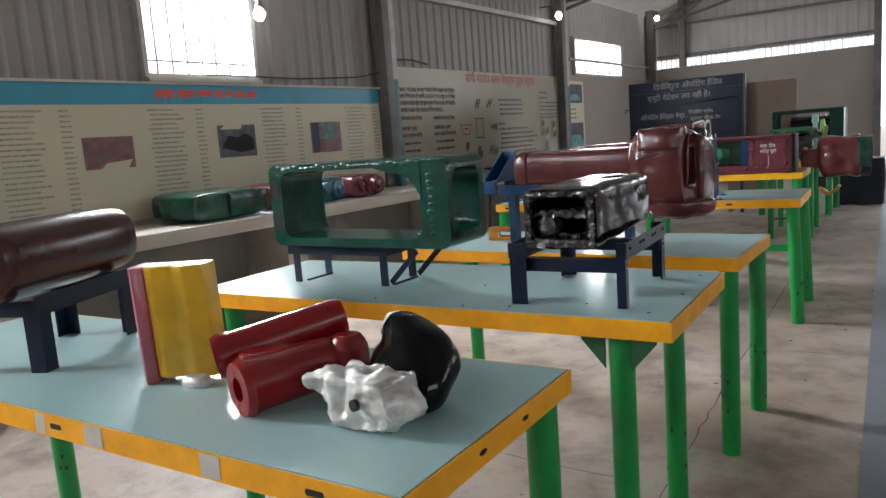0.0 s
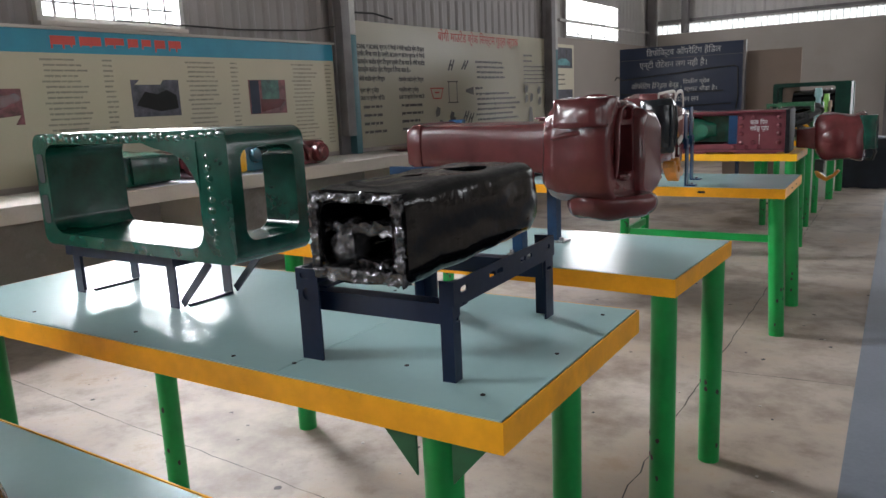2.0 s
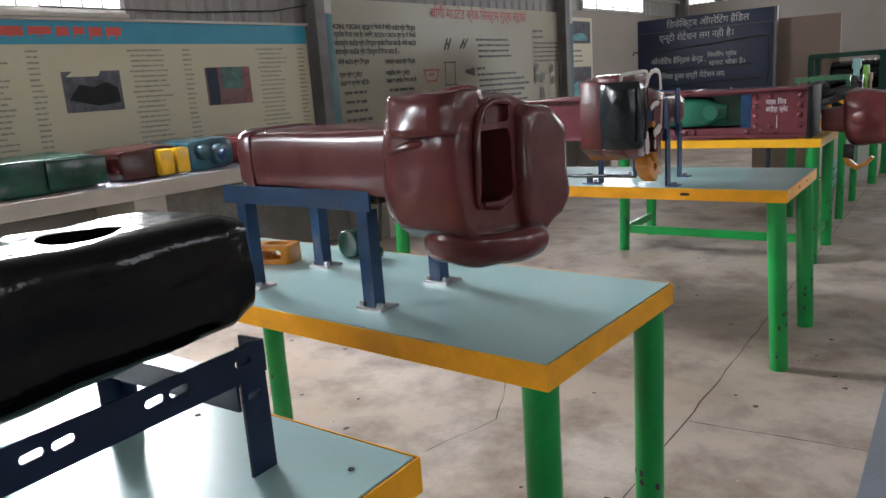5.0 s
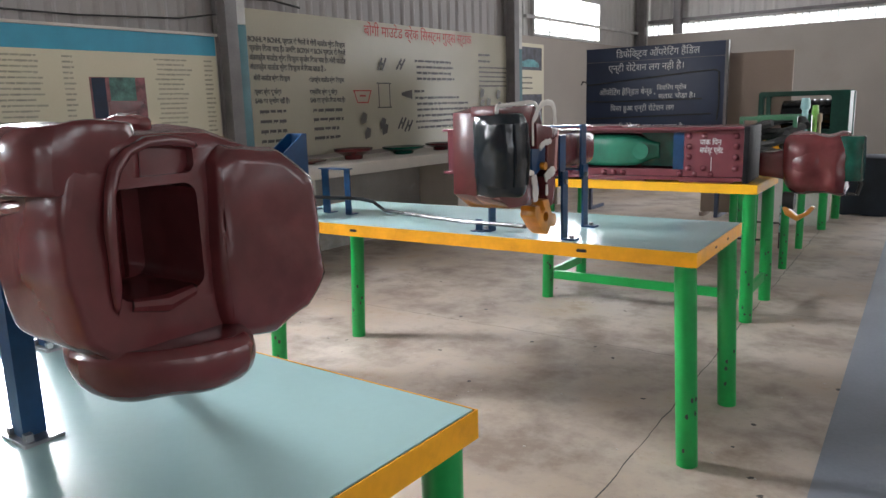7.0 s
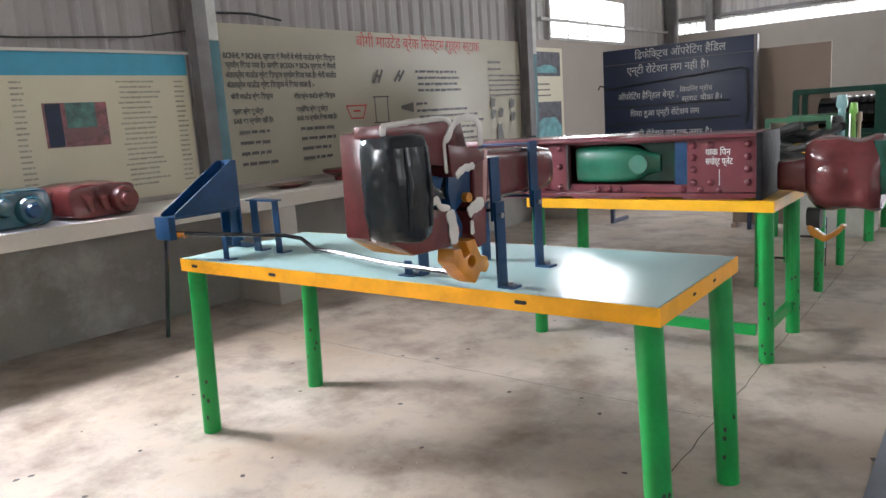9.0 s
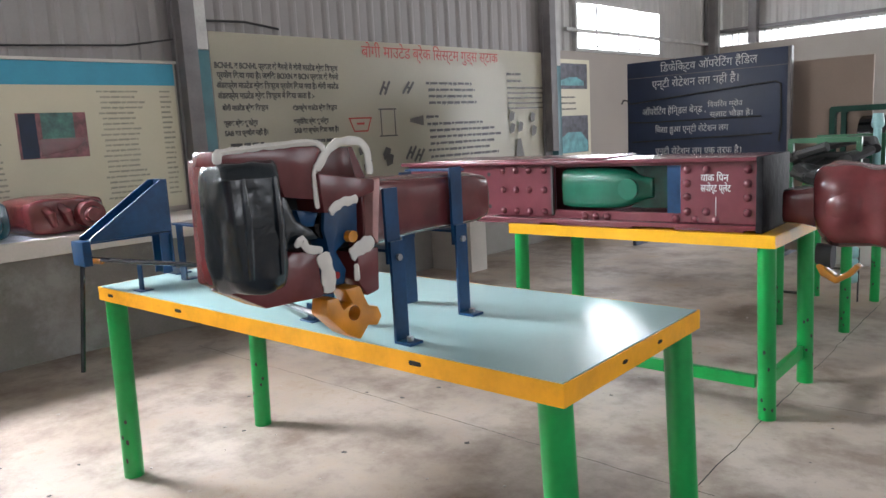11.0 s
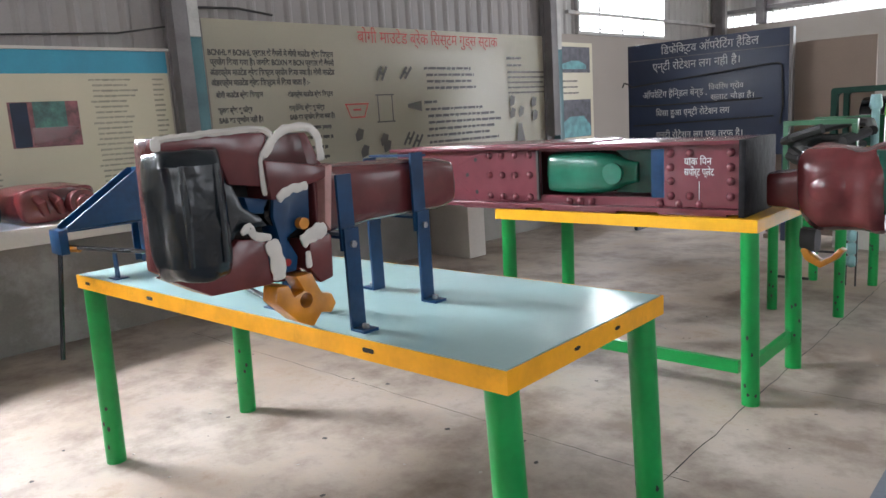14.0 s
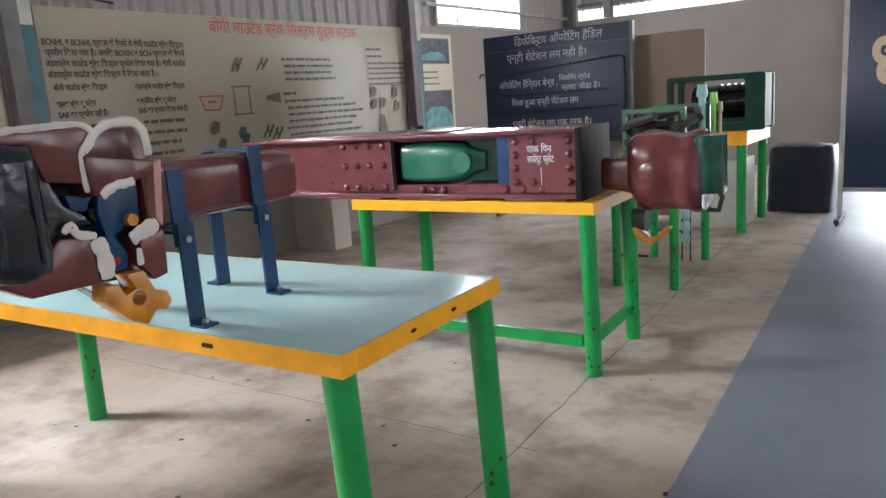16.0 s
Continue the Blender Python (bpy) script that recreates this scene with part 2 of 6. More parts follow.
def floor_material():
    m = bpy.data.materials.new("worn_concrete")
    m.use_nodes = True
    t = m.node_tree
    N, L = t.nodes, t.links
    b = N["Principled BSDF"]
    co = N.new("ShaderNodeTexCoord")

    def noise_node(s, d=6, r=0.6):
        n = N.new("ShaderNodeTexNoise"); n.inputs["Scale"].default_value = s; n.inputs["Detail"].default_value = d; n.inputs["Roughness"].default_value = r
        L.new(co.outputs["Object"], n.inputs["Vector"]); return n
    big, mid, fine = noise_node(0.7), noise_node(2.6, 10, 0.66), noise_node(45, 4)
    ramp = N.new("ShaderNodeValToRGB")
    ramp.color_ramp.elements[0].position, ramp.color_ramp.elements[0].color = 0.35, (0.275, 0.222, 0.186, 1)
    ramp.color_ramp.elements[1].position, ramp.color_ramp.elements[1].color = 0.62, (0.60, 0.54, 0.48, 1)
    L.new(mid.outputs["Fac"], ramp.inputs[0])
    r2 = N.new("ShaderNodeValToRGB")
    r2.color_ramp.elements[0].position, r2.color_ramp.elements[0].color = 0.35, (0.78, 0.72, 0.66, 1)
    r2.color_ramp.elements[1].position, r2.color_ramp.elements[1].color = 0.65, (1.0, 1.0, 1.0, 1)
    L.new(big.outputs["Fac"], r2.inputs[0])
    mx = N.new("ShaderNodeMix"); mx.data_type = "RGBA"; mx.blend_type = "MULTIPLY"; mx.inputs[0].default_value = 1
    L.new(ramp.outputs[0], mx.inputs[6]); L.new(r2.outputs[0], mx.inputs[7])
    m2 = N.new("ShaderNodeMapRange"); m2.inputs[1].default_value = 0.62; m2.inputs[2].default_value = 0.75; m2.inputs[4].default_value = 0.5
    L.new(fine.outputs["Fac"], m2.inputs[0])
    mx2 = N.new("ShaderNodeMix"); mx2.data_type = "RGBA"; mx2.inputs[7].default_value = (0.2, 0.17, 0.15, 1)
    L.new(m2.outputs[0], mx2.inputs[0]); L.new(mx.outputs[2], mx2.inputs[6])
    soil = noise_node(1.3, 9, 0.72)
    m4 = N.new("ShaderNodeMapRange"); m4.inputs[1].default_value = 0.52; m4.inputs[2].default_value = 0.66; m4.inputs[4].default_value = 0.8
    L.new(soil.outputs["Fac"], m4.inputs[0])
    mx4 = N.new("ShaderNodeMix"); mx4.data_type = "RGBA"; mx4.inputs[7].default_value = (0.33, 0.24, 0.165, 1)
    L.new(m4.outputs[0], mx4.inputs[0]); L.new(mx2.outputs[2], mx4.inputs[6])
    L.new(mx4.outputs[2], b.inputs["Base Color"])
    rr = N.new("ShaderNodeMapRange"); rr.inputs[3].default_value = 0.42; rr.inputs[4].default_value = 0.7
    L.new(mid.outputs["Fac"], rr.inputs[0]); L.new(rr.outputs[0], b.inputs["Roughness"])
    b.inputs["Specular IOR Level"].default_value = 0.35
    bp = N.new("ShaderNodeBump"); bp.inputs["Strength"].default_value = 0.25; bp.inputs["Distance"].default_value = 0.004
    L.new(fine.outputs["Fac"], bp.inputs["Height"]); L.new(bp.outputs[0], b.inputs["Normal"])
    return m


def backdrop_material():
    m = bpy.data.materials.new("bright_sky")
    m.use_nodes = True
    t = m.node_tree
    t.nodes.clear()
    e = t.nodes.new("ShaderNodeEmission"); o = t.nodes.new("ShaderNodeOutputMaterial")
    e.inputs[0].default_value, e.inputs[1].default_value = (0.95, 0.98, 1.0, 1), 4.5
    t.links.new(e.outputs[0], o.inputs[0])
    return m


def translucent_material():
    m = bpy.data.materials.new("translucent_sheet")
    m.use_nodes = True
    b = m.node_tree.nodes["Principled BSDF"]
    b.inputs["Base Color"].default_value = (0.8, 0.8, 0.76, 1)
    b.inputs["Roughness"].default_value = 0.5
    b.inputs["Transmission Weight"].default_value = 0.6
    return m


M["concrete"], M["trans"], M["haze"] = floor_material(), translucent_material(), backdrop_material()

# ---- mesh helpers ----


def box(bm, x0, x1, y0, y1, z0, z1, m=None):
    v = [bm.verts.new(p) for p in ((x0, y0, z0), (x1, y0, z0), (x1, y1, z0), (x0, y1, z0), (x0, y0, z1), (x1, y0, z1), (x1, y1, z1), (x0, y1, z1))]
    for f in ((0, 3, 2, 1), (4, 5, 6, 7), (0, 1, 5, 4), (1, 2, 6, 5), (2, 3, 7, 6), (3, 0, 4, 7)):
        bm.faces.new([v[i] for i in f])
    if m is not None:
        bmesh.ops.transform(bm, matrix=m, verts=v)
    return v


def loft(bm, rings, cap=True, closed=False):
    """Skin through rings of points, all with the same count."""
    R = [[bm.verts.new(p) for p in r] for r in rings]
    n = len(R[0])
    pairs = list(zip(R, R[1:])) + ([(R[-1], R[0])] if closed else [])
    for a, b in pairs:
        for i in range(n):
            bm.faces.new((a[i], a[(i + 1) % n], b[(i + 1) % n], b[i]))
    if cap and not closed:
        bm.faces.new(R[0][::-1]); bm.faces.new(R[-1])
    return R


def tube(bm, pts, r, seg=10, cap=True):
    """A round bar through points; r may be a list."""
    pts = [Vector(p) for p in pts]
    rs = r if isinstance(r, (list, tuple)) else [r] * len(pts)
    rings, up = [], None
    for i, p in enumerate(pts):
        d = (pts[min(i + 1, len(pts) - 1)] - pts[max(i - 1, 0)]).normalized()
        if up is None:
            up = Vector((0, 0, 1)) if abs(d.z) < 0.9 else Vector((1, 0, 0))
        s = d.cross(up).normalized(); u = s.cross(d).normalized(); up = u
        rings.append([p + (s * math.cos(2 * math.pi * k / seg) + u * math.sin(2 * math.pi * k / seg)) * rs[i] for k in range(seg)])
    return loft(bm, rings, cap)


def ring(c, w, h, axis="x", n=24, p=3.0, tilt=0.0):
    """Rounded-square ring of width w (along the level axis) and height h round c, square to axis."""
    out = []
    for k in range(n):
        a = 2 * math.pi * k / n
        ca, sa = math.cos(a), math.sin(a)
        u = math.copysign(abs(ca) ** (2 / p), ca) * w / 2
        v = math.copysign(abs(sa) ** (2 / p), sa) * h / 2
        if axis == "x":
            out.append(Vector((c[0] + v * tilt, c[1] + u, c[2] + v)))
        elif axis == "y":
            out.append(Vector((c[0] - u, c[1] + v * tilt, c[2] + v)))
        else:
            out.append(Vector((c[0] + u, c[1] + v, c[2])))
    return out


def plate(bm, outline, lo, hi, axis="y", m=None):
    """A flat outline given as pairs, made thick from lo to hi along axis."""
    def P(a, b, c):
        return (a, c, b) if axis == "y" else ((c, a, b) if axis == "x" else (a, b, c))
    r = loft(bm, [[P(a, b, lo) for a, b in outline], [P(a, b, hi) for a, b in outline]])
    if m is not None:
        bmesh.ops.transform(bm, matrix=m, verts=[v for q in r for v in q])
    return r


def rough(bm, size, amount, seed=0):
    """Uneven casting surface."""
    off = Vector((seed * 7.3, seed * 3.1, seed))
    bm.normal_update()
    for v in bm.verts:
        v.co += v.normal * noise.noise(v.co * size + off) * amount


def bevel(bm, w, seg=2, angle=35):
    bmesh.ops.recalc_face_normals(bm, faces=bm.faces)
    es = [e for e in bm.edges if len(e.link_faces) == 2 and e.calc_face_angle(0) > radians(angle)]
    if es:
        bmesh.ops.bevel(bm, geom=es, offset=w, segments=seg, affect="EDGES", profile=0.6, clamp_overlap=True)


def thing(name, m, label, category, group="", kind=""):
    ob = new(name)
    ob.matrix_world = m
    return tagged(ob, label, category, group, kind)


def part(name, bm, material, parent=None, label="", smooth=35, at=None):
    """Links a bmesh as one mesh, under parent where there is one."""
    bmesh.ops.recalc_face_normals(bm, faces=bm.faces)
    me = bpy.data.meshes.new(name)
    bm.to_mesh(me); bm.free()
    me.materials.append(M[material] if isinstance(material, str) else material)
    if smooth:
        me.polygons.foreach_set("use_smooth", [True] * len(me.polygons))
        me.set_sharp_from_angle(angle=radians(smooth))
    ob = new(name, me)
    if parent is not None:
        ob.parent = parent
    if at is not None:
        ob.matrix_basis = at
    return tagged(ob, label)


def each(name, material, *boxes, **k):
    """One mesh for each box."""
    return [one(name, material, b, **k) for b in boxes]


def B():
    return bmesh.new()


def one(name, material, *boxes, bev=0.0, **k):
    bm = B()
    for b in boxes:
        box(bm, *b)
    if bev:
        bevel(bm, bev)
    return part(name, bm, material, **k)

# ---- structure ----


def structure(ob, label="", kind="structure"):
    return tagged(ob, label, kind=kind)


def corrugated(name, axis, at, a0, a1, z0, z1, material, pitch=0.17, depth=0.018, holes=(), sign=1):
    """Profiled sheet standing along axis, open at the holes (a, b, z0, z1)."""
    cuts = sorted({a0, a1, *[c for h in holes for c in h[:2]]})
    bm = B()

    def stretch(p, q, za, zb):
        xs, x = [], p
        prof = []
        while x < q - 1e-6:
            k = (x / pitch) % 1.0
            prof.append(x)
            x += pitch / 8
        prof.append(q)
        near, far = [], []
        for x in prof:
            k = (x / pitch) % 1.0
            d = at + sign * depth * min(1, max(0, 1.7 - abs(k - 0.5) * 8))
            near.append((d, x) if axis == "y" else (x, d))
            far.append((d - sign * 0.03, x) if axis == "y" else (x, d - sign * 0.03))
        lo = [[bm.verts.new((*q_, z)) for q_ in row] for row in (near, far) for z in (za, zb)]
        for i in range(len(prof) - 1):
            bm.faces.new((lo[0][i], lo[0][i + 1], lo[1][i + 1], lo[1][i]))
            bm.faces.new((lo[2][i], lo[3][i], lo[3][i + 1], lo[2][i + 1]))
            bm.faces.new((lo[0][i], lo[2][i], lo[2][i + 1], lo[0][i + 1]))
            bm.faces.new((lo[1][i], lo[1][i + 1], lo[3][i + 1], lo[3][i]))
        for i in (0, len(prof) - 1):
            bm.faces.new((lo[0][i], lo[1][i], lo[3][i], lo[2][i]))
    for p, q in zip(cuts, cuts[1:]):
        mid = (p + q) / 2
        hs = [h for h in holes if h[0] < mid < h[1]]
        if not hs:
            stretch(p, q, z0, z1)
        else:
            h = hs[0]
            if h[2] > z0:
                stretch(p, q, z0, h[2])
            if h[3] < z1:
                stretch(p, q, h[3], z1)
    return structure(part(name, bm, material, smooth=0))


# floor and ground
structure(one("ground", "soil", (-300, 300, -300, 300, -0.3, -0.05), smooth=0))
def strip_x(y):
    """Left edge of the painted walkway, slightly askew to the wall."""
    return 0.81 - 0.054 * (y - 6.8)


YA, YB = Y0 - 0.2, Y1 + 0.2
bm = B(); plate(bm, [(X0 - 0.2, YA), (strip_x(YA), YA), (strip_x(YB), YB), (X0 - 0.2, YB)], -0.2, 0.0, "z")
structure(part("floor", bm, "concrete", smooth=0), "worn pale concrete floor with cracks")
bm = B(); plate(bm, [(strip_x(YA) + 2.17, YA), (X1 + 0.2, YA), (X1 + 0.2, YB), (strip_x(YB) + 2.17, YB)], -0.2, 0.0, "z")
structure(part("floor", bm, "concrete", smooth=0))
bm = B(); plate(bm, [(strip_x(YA), YA), (strip_x(YA) + 2.17, YA), (strip_x(YB) + 2.17, YB), (strip_x(YB), YB)], -0.2, 0.003, "z")
structure(part("floor", bm, "strip", smooth=0), "blue-grey painted walkway along the hall")

structure(one("backdrop", "haze", (-14.0, -13.9, -25, 45, -0.04, 14), smooth=0))
structure(one("backdrop", "haze", (-14, 40, 62, 62.1, -0.04, 22), smooth=0))
# joints and cracks of the slab
bm = B()
rnd = random.Random(12)


def crack(pts, w):
    for (xa, ya), (xb, yb) in zip(pts, pts[1:]):
        n = max(2, int(math.hypot(xb - xa, yb - ya) / 0.09))
        prev = None
        for k in range(n + 1):
            u = k / n
            p = Vector((xa + (xb - xa) * u, ya + (yb - ya) * u, 0.0)) + Vector((rnd.uniform(-1, 1), rnd.uniform(-1, 1), 0)) * w * 1.6
            if prev is not None:
                d = (p - prev).normalized(); s = Vector((-d.y, d.x, 0)) * w * rnd.uniform(0.3, 0.8)
                v = [bm.verts.new(q + Vector((0, 0, 0.0008))) for q in (prev + s, prev - s, p - s, p + s)]
                bm.faces.new(v)
            prev = p


crack([(0.42, 3.0), (0.213, 6.8), (0.17, 7.9), (-0.12, 13.6)], 0.004)
crack([(0.213, 7.09), (0.79, 7.16)], 0.004)
crack([(0.2, 9.9), (0.73, 9.95)], 0.003)
crack([(-2.9, 5.35), (0.2, 5.3)], 0.003)
crack([(-3.2, 8.75), (0.2, 8.85)], 0.003)
crack([(-0.5, 6.4), (-0.42, 6.75), (-0.6, 7.1)], 0.003)
structure(part("floor_cracks", bm, "rust", smooth=0), "dark cracks and joints in the concrete")
rnd = random.Random(31)
bm = B()
for k in range(260):
    x, y, r = rnd.uniform(-3.0, 0.7), rnd.uniform(4.5, 12.5), rnd.uniform(0.002, 0.008)
    bmesh.ops.create_icosphere(bm, subdivisions=1, radius=r, matrix=Matrix.Translation((x, y, r * 0.3)) @ Matrix.Diagonal((1, rnd.uniform(0.6, 1.4), 0.45, 1)))
bg = B()
for k in range(90):
    x, y, r = rnd.uniform(-2.6, 0.7), rnd.uniform(4.3, 10.5), rnd.uniform(0.004, 0.016)
    bg.faces.new([bg.verts.new((x + r * rnd.uniform(0.4, 1.3) * math.cos(q * 0.9), y + r * rnd.uniform(0.4, 1.3) * math.sin(q * 0.9), 0.001)) for q in range(7)])
structure(part("floor_chips", bg, "rust", smooth=0), "small dark chips in the concrete floor")
tagged(part("floor_grit", bm, "limewash", smooth=0), "specks of plaster and grit strewn on the concrete floor", "grit", kind="stuff")

# west wall: masonry to 1.93 m, profiled sheet above
structure(one("wall_west", "wallpaint", (X0 - 0.23, X0, Y0, Y1, -0.1, 1.893), smooth=0))
structure(one("trim", "framepale", (X0 - 0.05, X0 - 0.001, Y0, 14.0, 1.8935, 1.8942), smooth=0))
corrugated("wall_west", "y", X0 - 0.06, Y0, 14.05, 1.893, EAVE, "cladding", holes=[(a, b, *WZ) for a, b in WIN])
structure(one("wall_west", "wallpaint", (X0 - 0.23, X0, 14.0, Y1, 1.8931, 2.17), smooth=0))
corrugated("wall_west", "y", X0 - 0.06, 14.05, Y1, 2.17, EAVE, "palecladding", holes=[(14.36, 16.5, 2.19, 2.78)])
# north wall with the doorway
structure(one("wall_north", "northpaint", (X0, 0.05, Y1, Y1 + 0.23, -0.1, 2.38), smooth=0))
corrugated("wall_north", "x", Y1 + 0.06, X0, 0.05, 2.55, EAVE + 0.9, "palecladding", sign=-1)
structure(one("wall_north", "wallpaint", (4.2, X1, Y1, Y1 + 0.23, -0.1, EAVE + 1.9), (0.05, 4.2, Y1, Y1 + 0.23, 3.6, EAVE + 1.9), smooth=0))
# East wall is unseen; its openings are invented for the fill lamps.
structure(one("wall_east", "wallpaint", (X1, X1 + 0.23, Y0, Y1, -0.1, 1.6), (X1, X1 + 0.23, Y0, Y1, 3.0, EAVE), *[(X1, X1 + 0.23, a, b, 1.6001, 2.9999) for a, b in ((Y0, -3.8), (-1.2, 0.9), (3.5, 5.5), (8.1, 10.2), (12.8, 14.7), (17.3, Y1))], smooth=0))
structure(one("wall_south", "wallpaint", (X0 - 0.2, X1 + 0.2, Y0 - 0.23, Y0, -0.1, EAVE + 1.9), smooth=0))
# roof: two slopes of profiled sheet
XR = (X0 + X1) / 2
bm = B()
n = 60
for sgn in (-1, 1):
    xe = XR + sgn * (X1 - X0 + 1.0) / 2
    ze = EAVE - 0.1
    prev = None
    k = 0
    y = Y0 - 0.4
    while y < Y1 + 0.4:
        zz = 0.03 if k % 4 in (1, 2) else 0.0
        cur = (bm.verts.new((xe, y, ze + zz)), bm.verts.new((XR, y, RIDGE + zz)))
        if prev:
            bm.faces.new((prev[0], cur[0], cur[1], prev[1]))
        prev = cur
        y += 0.06
        k += 1
bmesh.ops.solidify(bm, geom=bm.faces[:], thickness=0.004)
structure(part("ceiling", bm, "roofsheet", smooth=20), "profiled metal roof sheeting")
for x, z in ((-3.0, 0), (-1.5, 0), (0.0, 0), (1.4, 0), (2.6, 0), (4.1, 0), (5.6, 0), (7.0, 0)):
    zr = RIDGE - 0.05 - abs(x - XR) * (RIDGE - EAVE + 0.1) / ((X1 - X0 + 1.0) / 2)
    structure(one("roof_purlin", "frame", (x, x + 0.06, Y0, Y1, zr - 0.14, zr - 0.05), smooth=0))
COLS = (-0.16, 4.55, 9.27, 13.74, 18.12)


# ---- west wall: steel columns, window bars, eave band ----
for y in COLS:
    structure(one("column", "frame", (X0 - 0.02, X0 + 0.13, y - 0.085, y + 0.03, 1.0, EAVE + 0.1), (X0 - 0.02, X0 + 0.035, y - 0.1, y + 0.1, 0.0, EAVE + 0.1), bev=0.004))
    structure(one("column_base", "teal", (X0, X0 + 0.12, y + 0.034, y + 0.12, 0.0, 1.97), bev=0.004), "teal painted lower part of a steel column")
    structure(one("column_face", "framepale", (X0, X0 + 0.12, y + 0.034, y + 0.12, 1.974, EAVE + 0.1), bev=0.004))
structure(one("eave_band", "framepale", (X0 - 0.03, X0 + 0.05, Y0, 14.0, 2.9, 2.955), smooth=0), "pale steel rail under the eave")
structure(one("wall_rail", "framepale", (X0 - 0.02, X0 + 0.03, 14.14, Y1 - 0.06, 2.40, 2.44), smooth=0))


def side_window(ya, yb, za, zb, bars):
    W = thing("window_1", pose(X0, (ya + yb) / 2, za), "", "", kind="structure")
    w, h = (yb - ya) / 2, zb - za
    each("window_frame", "framepale", (-0.07, 0.01, -w, -w + 0.04, 0, h), (-0.07, 0.01, w - 0.04, w, 0, h), (-0.07, 0.01, -w + 0.041, w - 0.041, 0, 0.035), (-0.07, 0.01, -w + 0.041, w - 0.041, h - 0.035, h), parent=W, smooth=0)
    for k in range(bars):
        y = -w + (k + 1) * 2 * w / (bars + 1)
        bm = B(); tube(bm, [(-0.03, y, 0.036), (-0.03, y, h - 0.036)], 0.011, 6)
        part("window_bar", bm, "frame", W)
    one("cross_bar", "frame", (-0.036, -0.024, -w + 0.041, w - 0.041, h * 0.12, h * 0.12 + 0.012), parent=W, smooth=0)
    return W


for ya, yb in WIN:
    side_window(ya, yb, WZ[0], WZ[1], 7)
side_window(14.36, 16.5, 2.175, 2.79, 3)
structure(one("window_sill", "limewash", *[(X0 - 0.12, X0 + 0.05, a, b, 1.8945, 1.9245) for a, b in WIN], smooth=0))

# north wall: posts, rails, translucent strip, roof truss
bm = B()
x, prof = X0, []
while x < 0.05:
    prof.append((x, 0.02 * min(1, max(0, 1.5 - abs((x / 0.1) % 1.0 - 0.5) * 5))))
    x += 0.1 / 8
rows = [[bm.verts.new((x, Y1 + 0.05 - d, z)) for x, d in prof] for z in (2.38, 2.56)]
for i in range(len(prof) - 1):
    bm.faces.new((rows[0][i], rows[0][i + 1], rows[1][i + 1], rows[1][i]))
structure(part("translucent_strip", bm, "trans", smooth=20), "translucent corrugated strip that lets daylight in")
for x in (-3.3, 0.09):
    structure(one("column", "frame", (x - 0.06, x + 0.06, Y1 - 0.14, Y1 - 0.01, 0.0 if x > 0 else 2.38, EAVE + 0.9), bev=0.004))
for z in (2.585, 3.19):
    structure(one("wall_rail", "frame", (X0, 0.03, Y1 - 0.05, Y1 + 0.0, z, z + 0.05), smooth=0))
for y in (-0.16, 4.55, 9.27, 14.05, 18.1):
    bm = B()
    for sgn in (-1, 1):
        xe = XR + sgn * (X1 - X0) / 2
        n = 10
        top = [Vector((xe + (XR - xe) * k / n, y, EAVE - 0.16 + (RIDGE - EAVE) * k / n)) for k in range(n + 1)]
        bot = [Vector((p.x, y, p.z - 0.12 - 0.25 * math.sin(math.pi * k / n / 1.3))) for k, p in enumerate(top)]
        tube(bm, top, 0.035, 6); tube(bm, bot, 0.03, 6)
        for k in range(n):
            tube(bm, [bot[k] if k % 2 else top[k], top[k + 1] if k % 2 else bot[k + 1]], 0.015, 5)
    structure(part("roof_truss", bm, "frame"), "grey steel roof truss")

# ---- bench along the west wall ----
bench = thing("wall_bench", pose(0, 0, 0), "whitewashed masonry bench with grey plastered recesses along the wall", "bench")
one("slab", "limewash", (X0, -3.2, 0.5, 13.9, 0.72, 0.82), parent=bench, bev=0.008)
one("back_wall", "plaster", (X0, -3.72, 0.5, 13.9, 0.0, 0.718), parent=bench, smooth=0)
for y in (2.42, 4.74, 7.05, 9.36, 11.58, 13.78):
    one("pier", "limewash", (-3.718, -3.22, y - 0.11, y + 0.11, 0.0, 0.718), parent=bench, bev=0.006)
PAPERS = ((6.6, 7.15), (7.2, 7.9))
for ya, yb in PAPERS:
    one("paper_sheet", "paper", (-3.75, -3.215, ya, yb, 0.8205, 0.823), smooth=0)
for o in bpy.data.objects:
    if o.name.startswith("paper_sheet"):
        tagged(o, "pale blue paper laid on the bench top", "paper")

# ---- banners ----


def lines(bm, x, y0, z0, width, rows, step, height, seed=0, indent=0.0, words=True):
    """Rows of print that cannot be read: short bars."""
    rnd = random.Random(seed)
    for r in range(rows):
        z = z0 - r * step
        y, end = y0 + (indent if r % 4 else 0), y0 + width * rnd.uniform(0.7, 1.0)
        while y < end:
            w = min(rnd.uniform(0.03, 0.11) * (height / 0.02) ** 0.6, end - y) if words else end - y
            if w > 0.006:
                h = height * rnd.uniform(0.8, 1.0)
                box(bm, x, x + 0.0006, y, y + w, z - h, z)
                if words:
                    k = y
                    while k < y + w - height * 0.5:
                        box(bm, x, x + 0.0006, k, k + height * 0.22, z - h * rnd.uniform(1.1, 1.5), z - h)
                        k += height * rnd.uniform(0.9, 1.5)
            y += w + height * 0.5


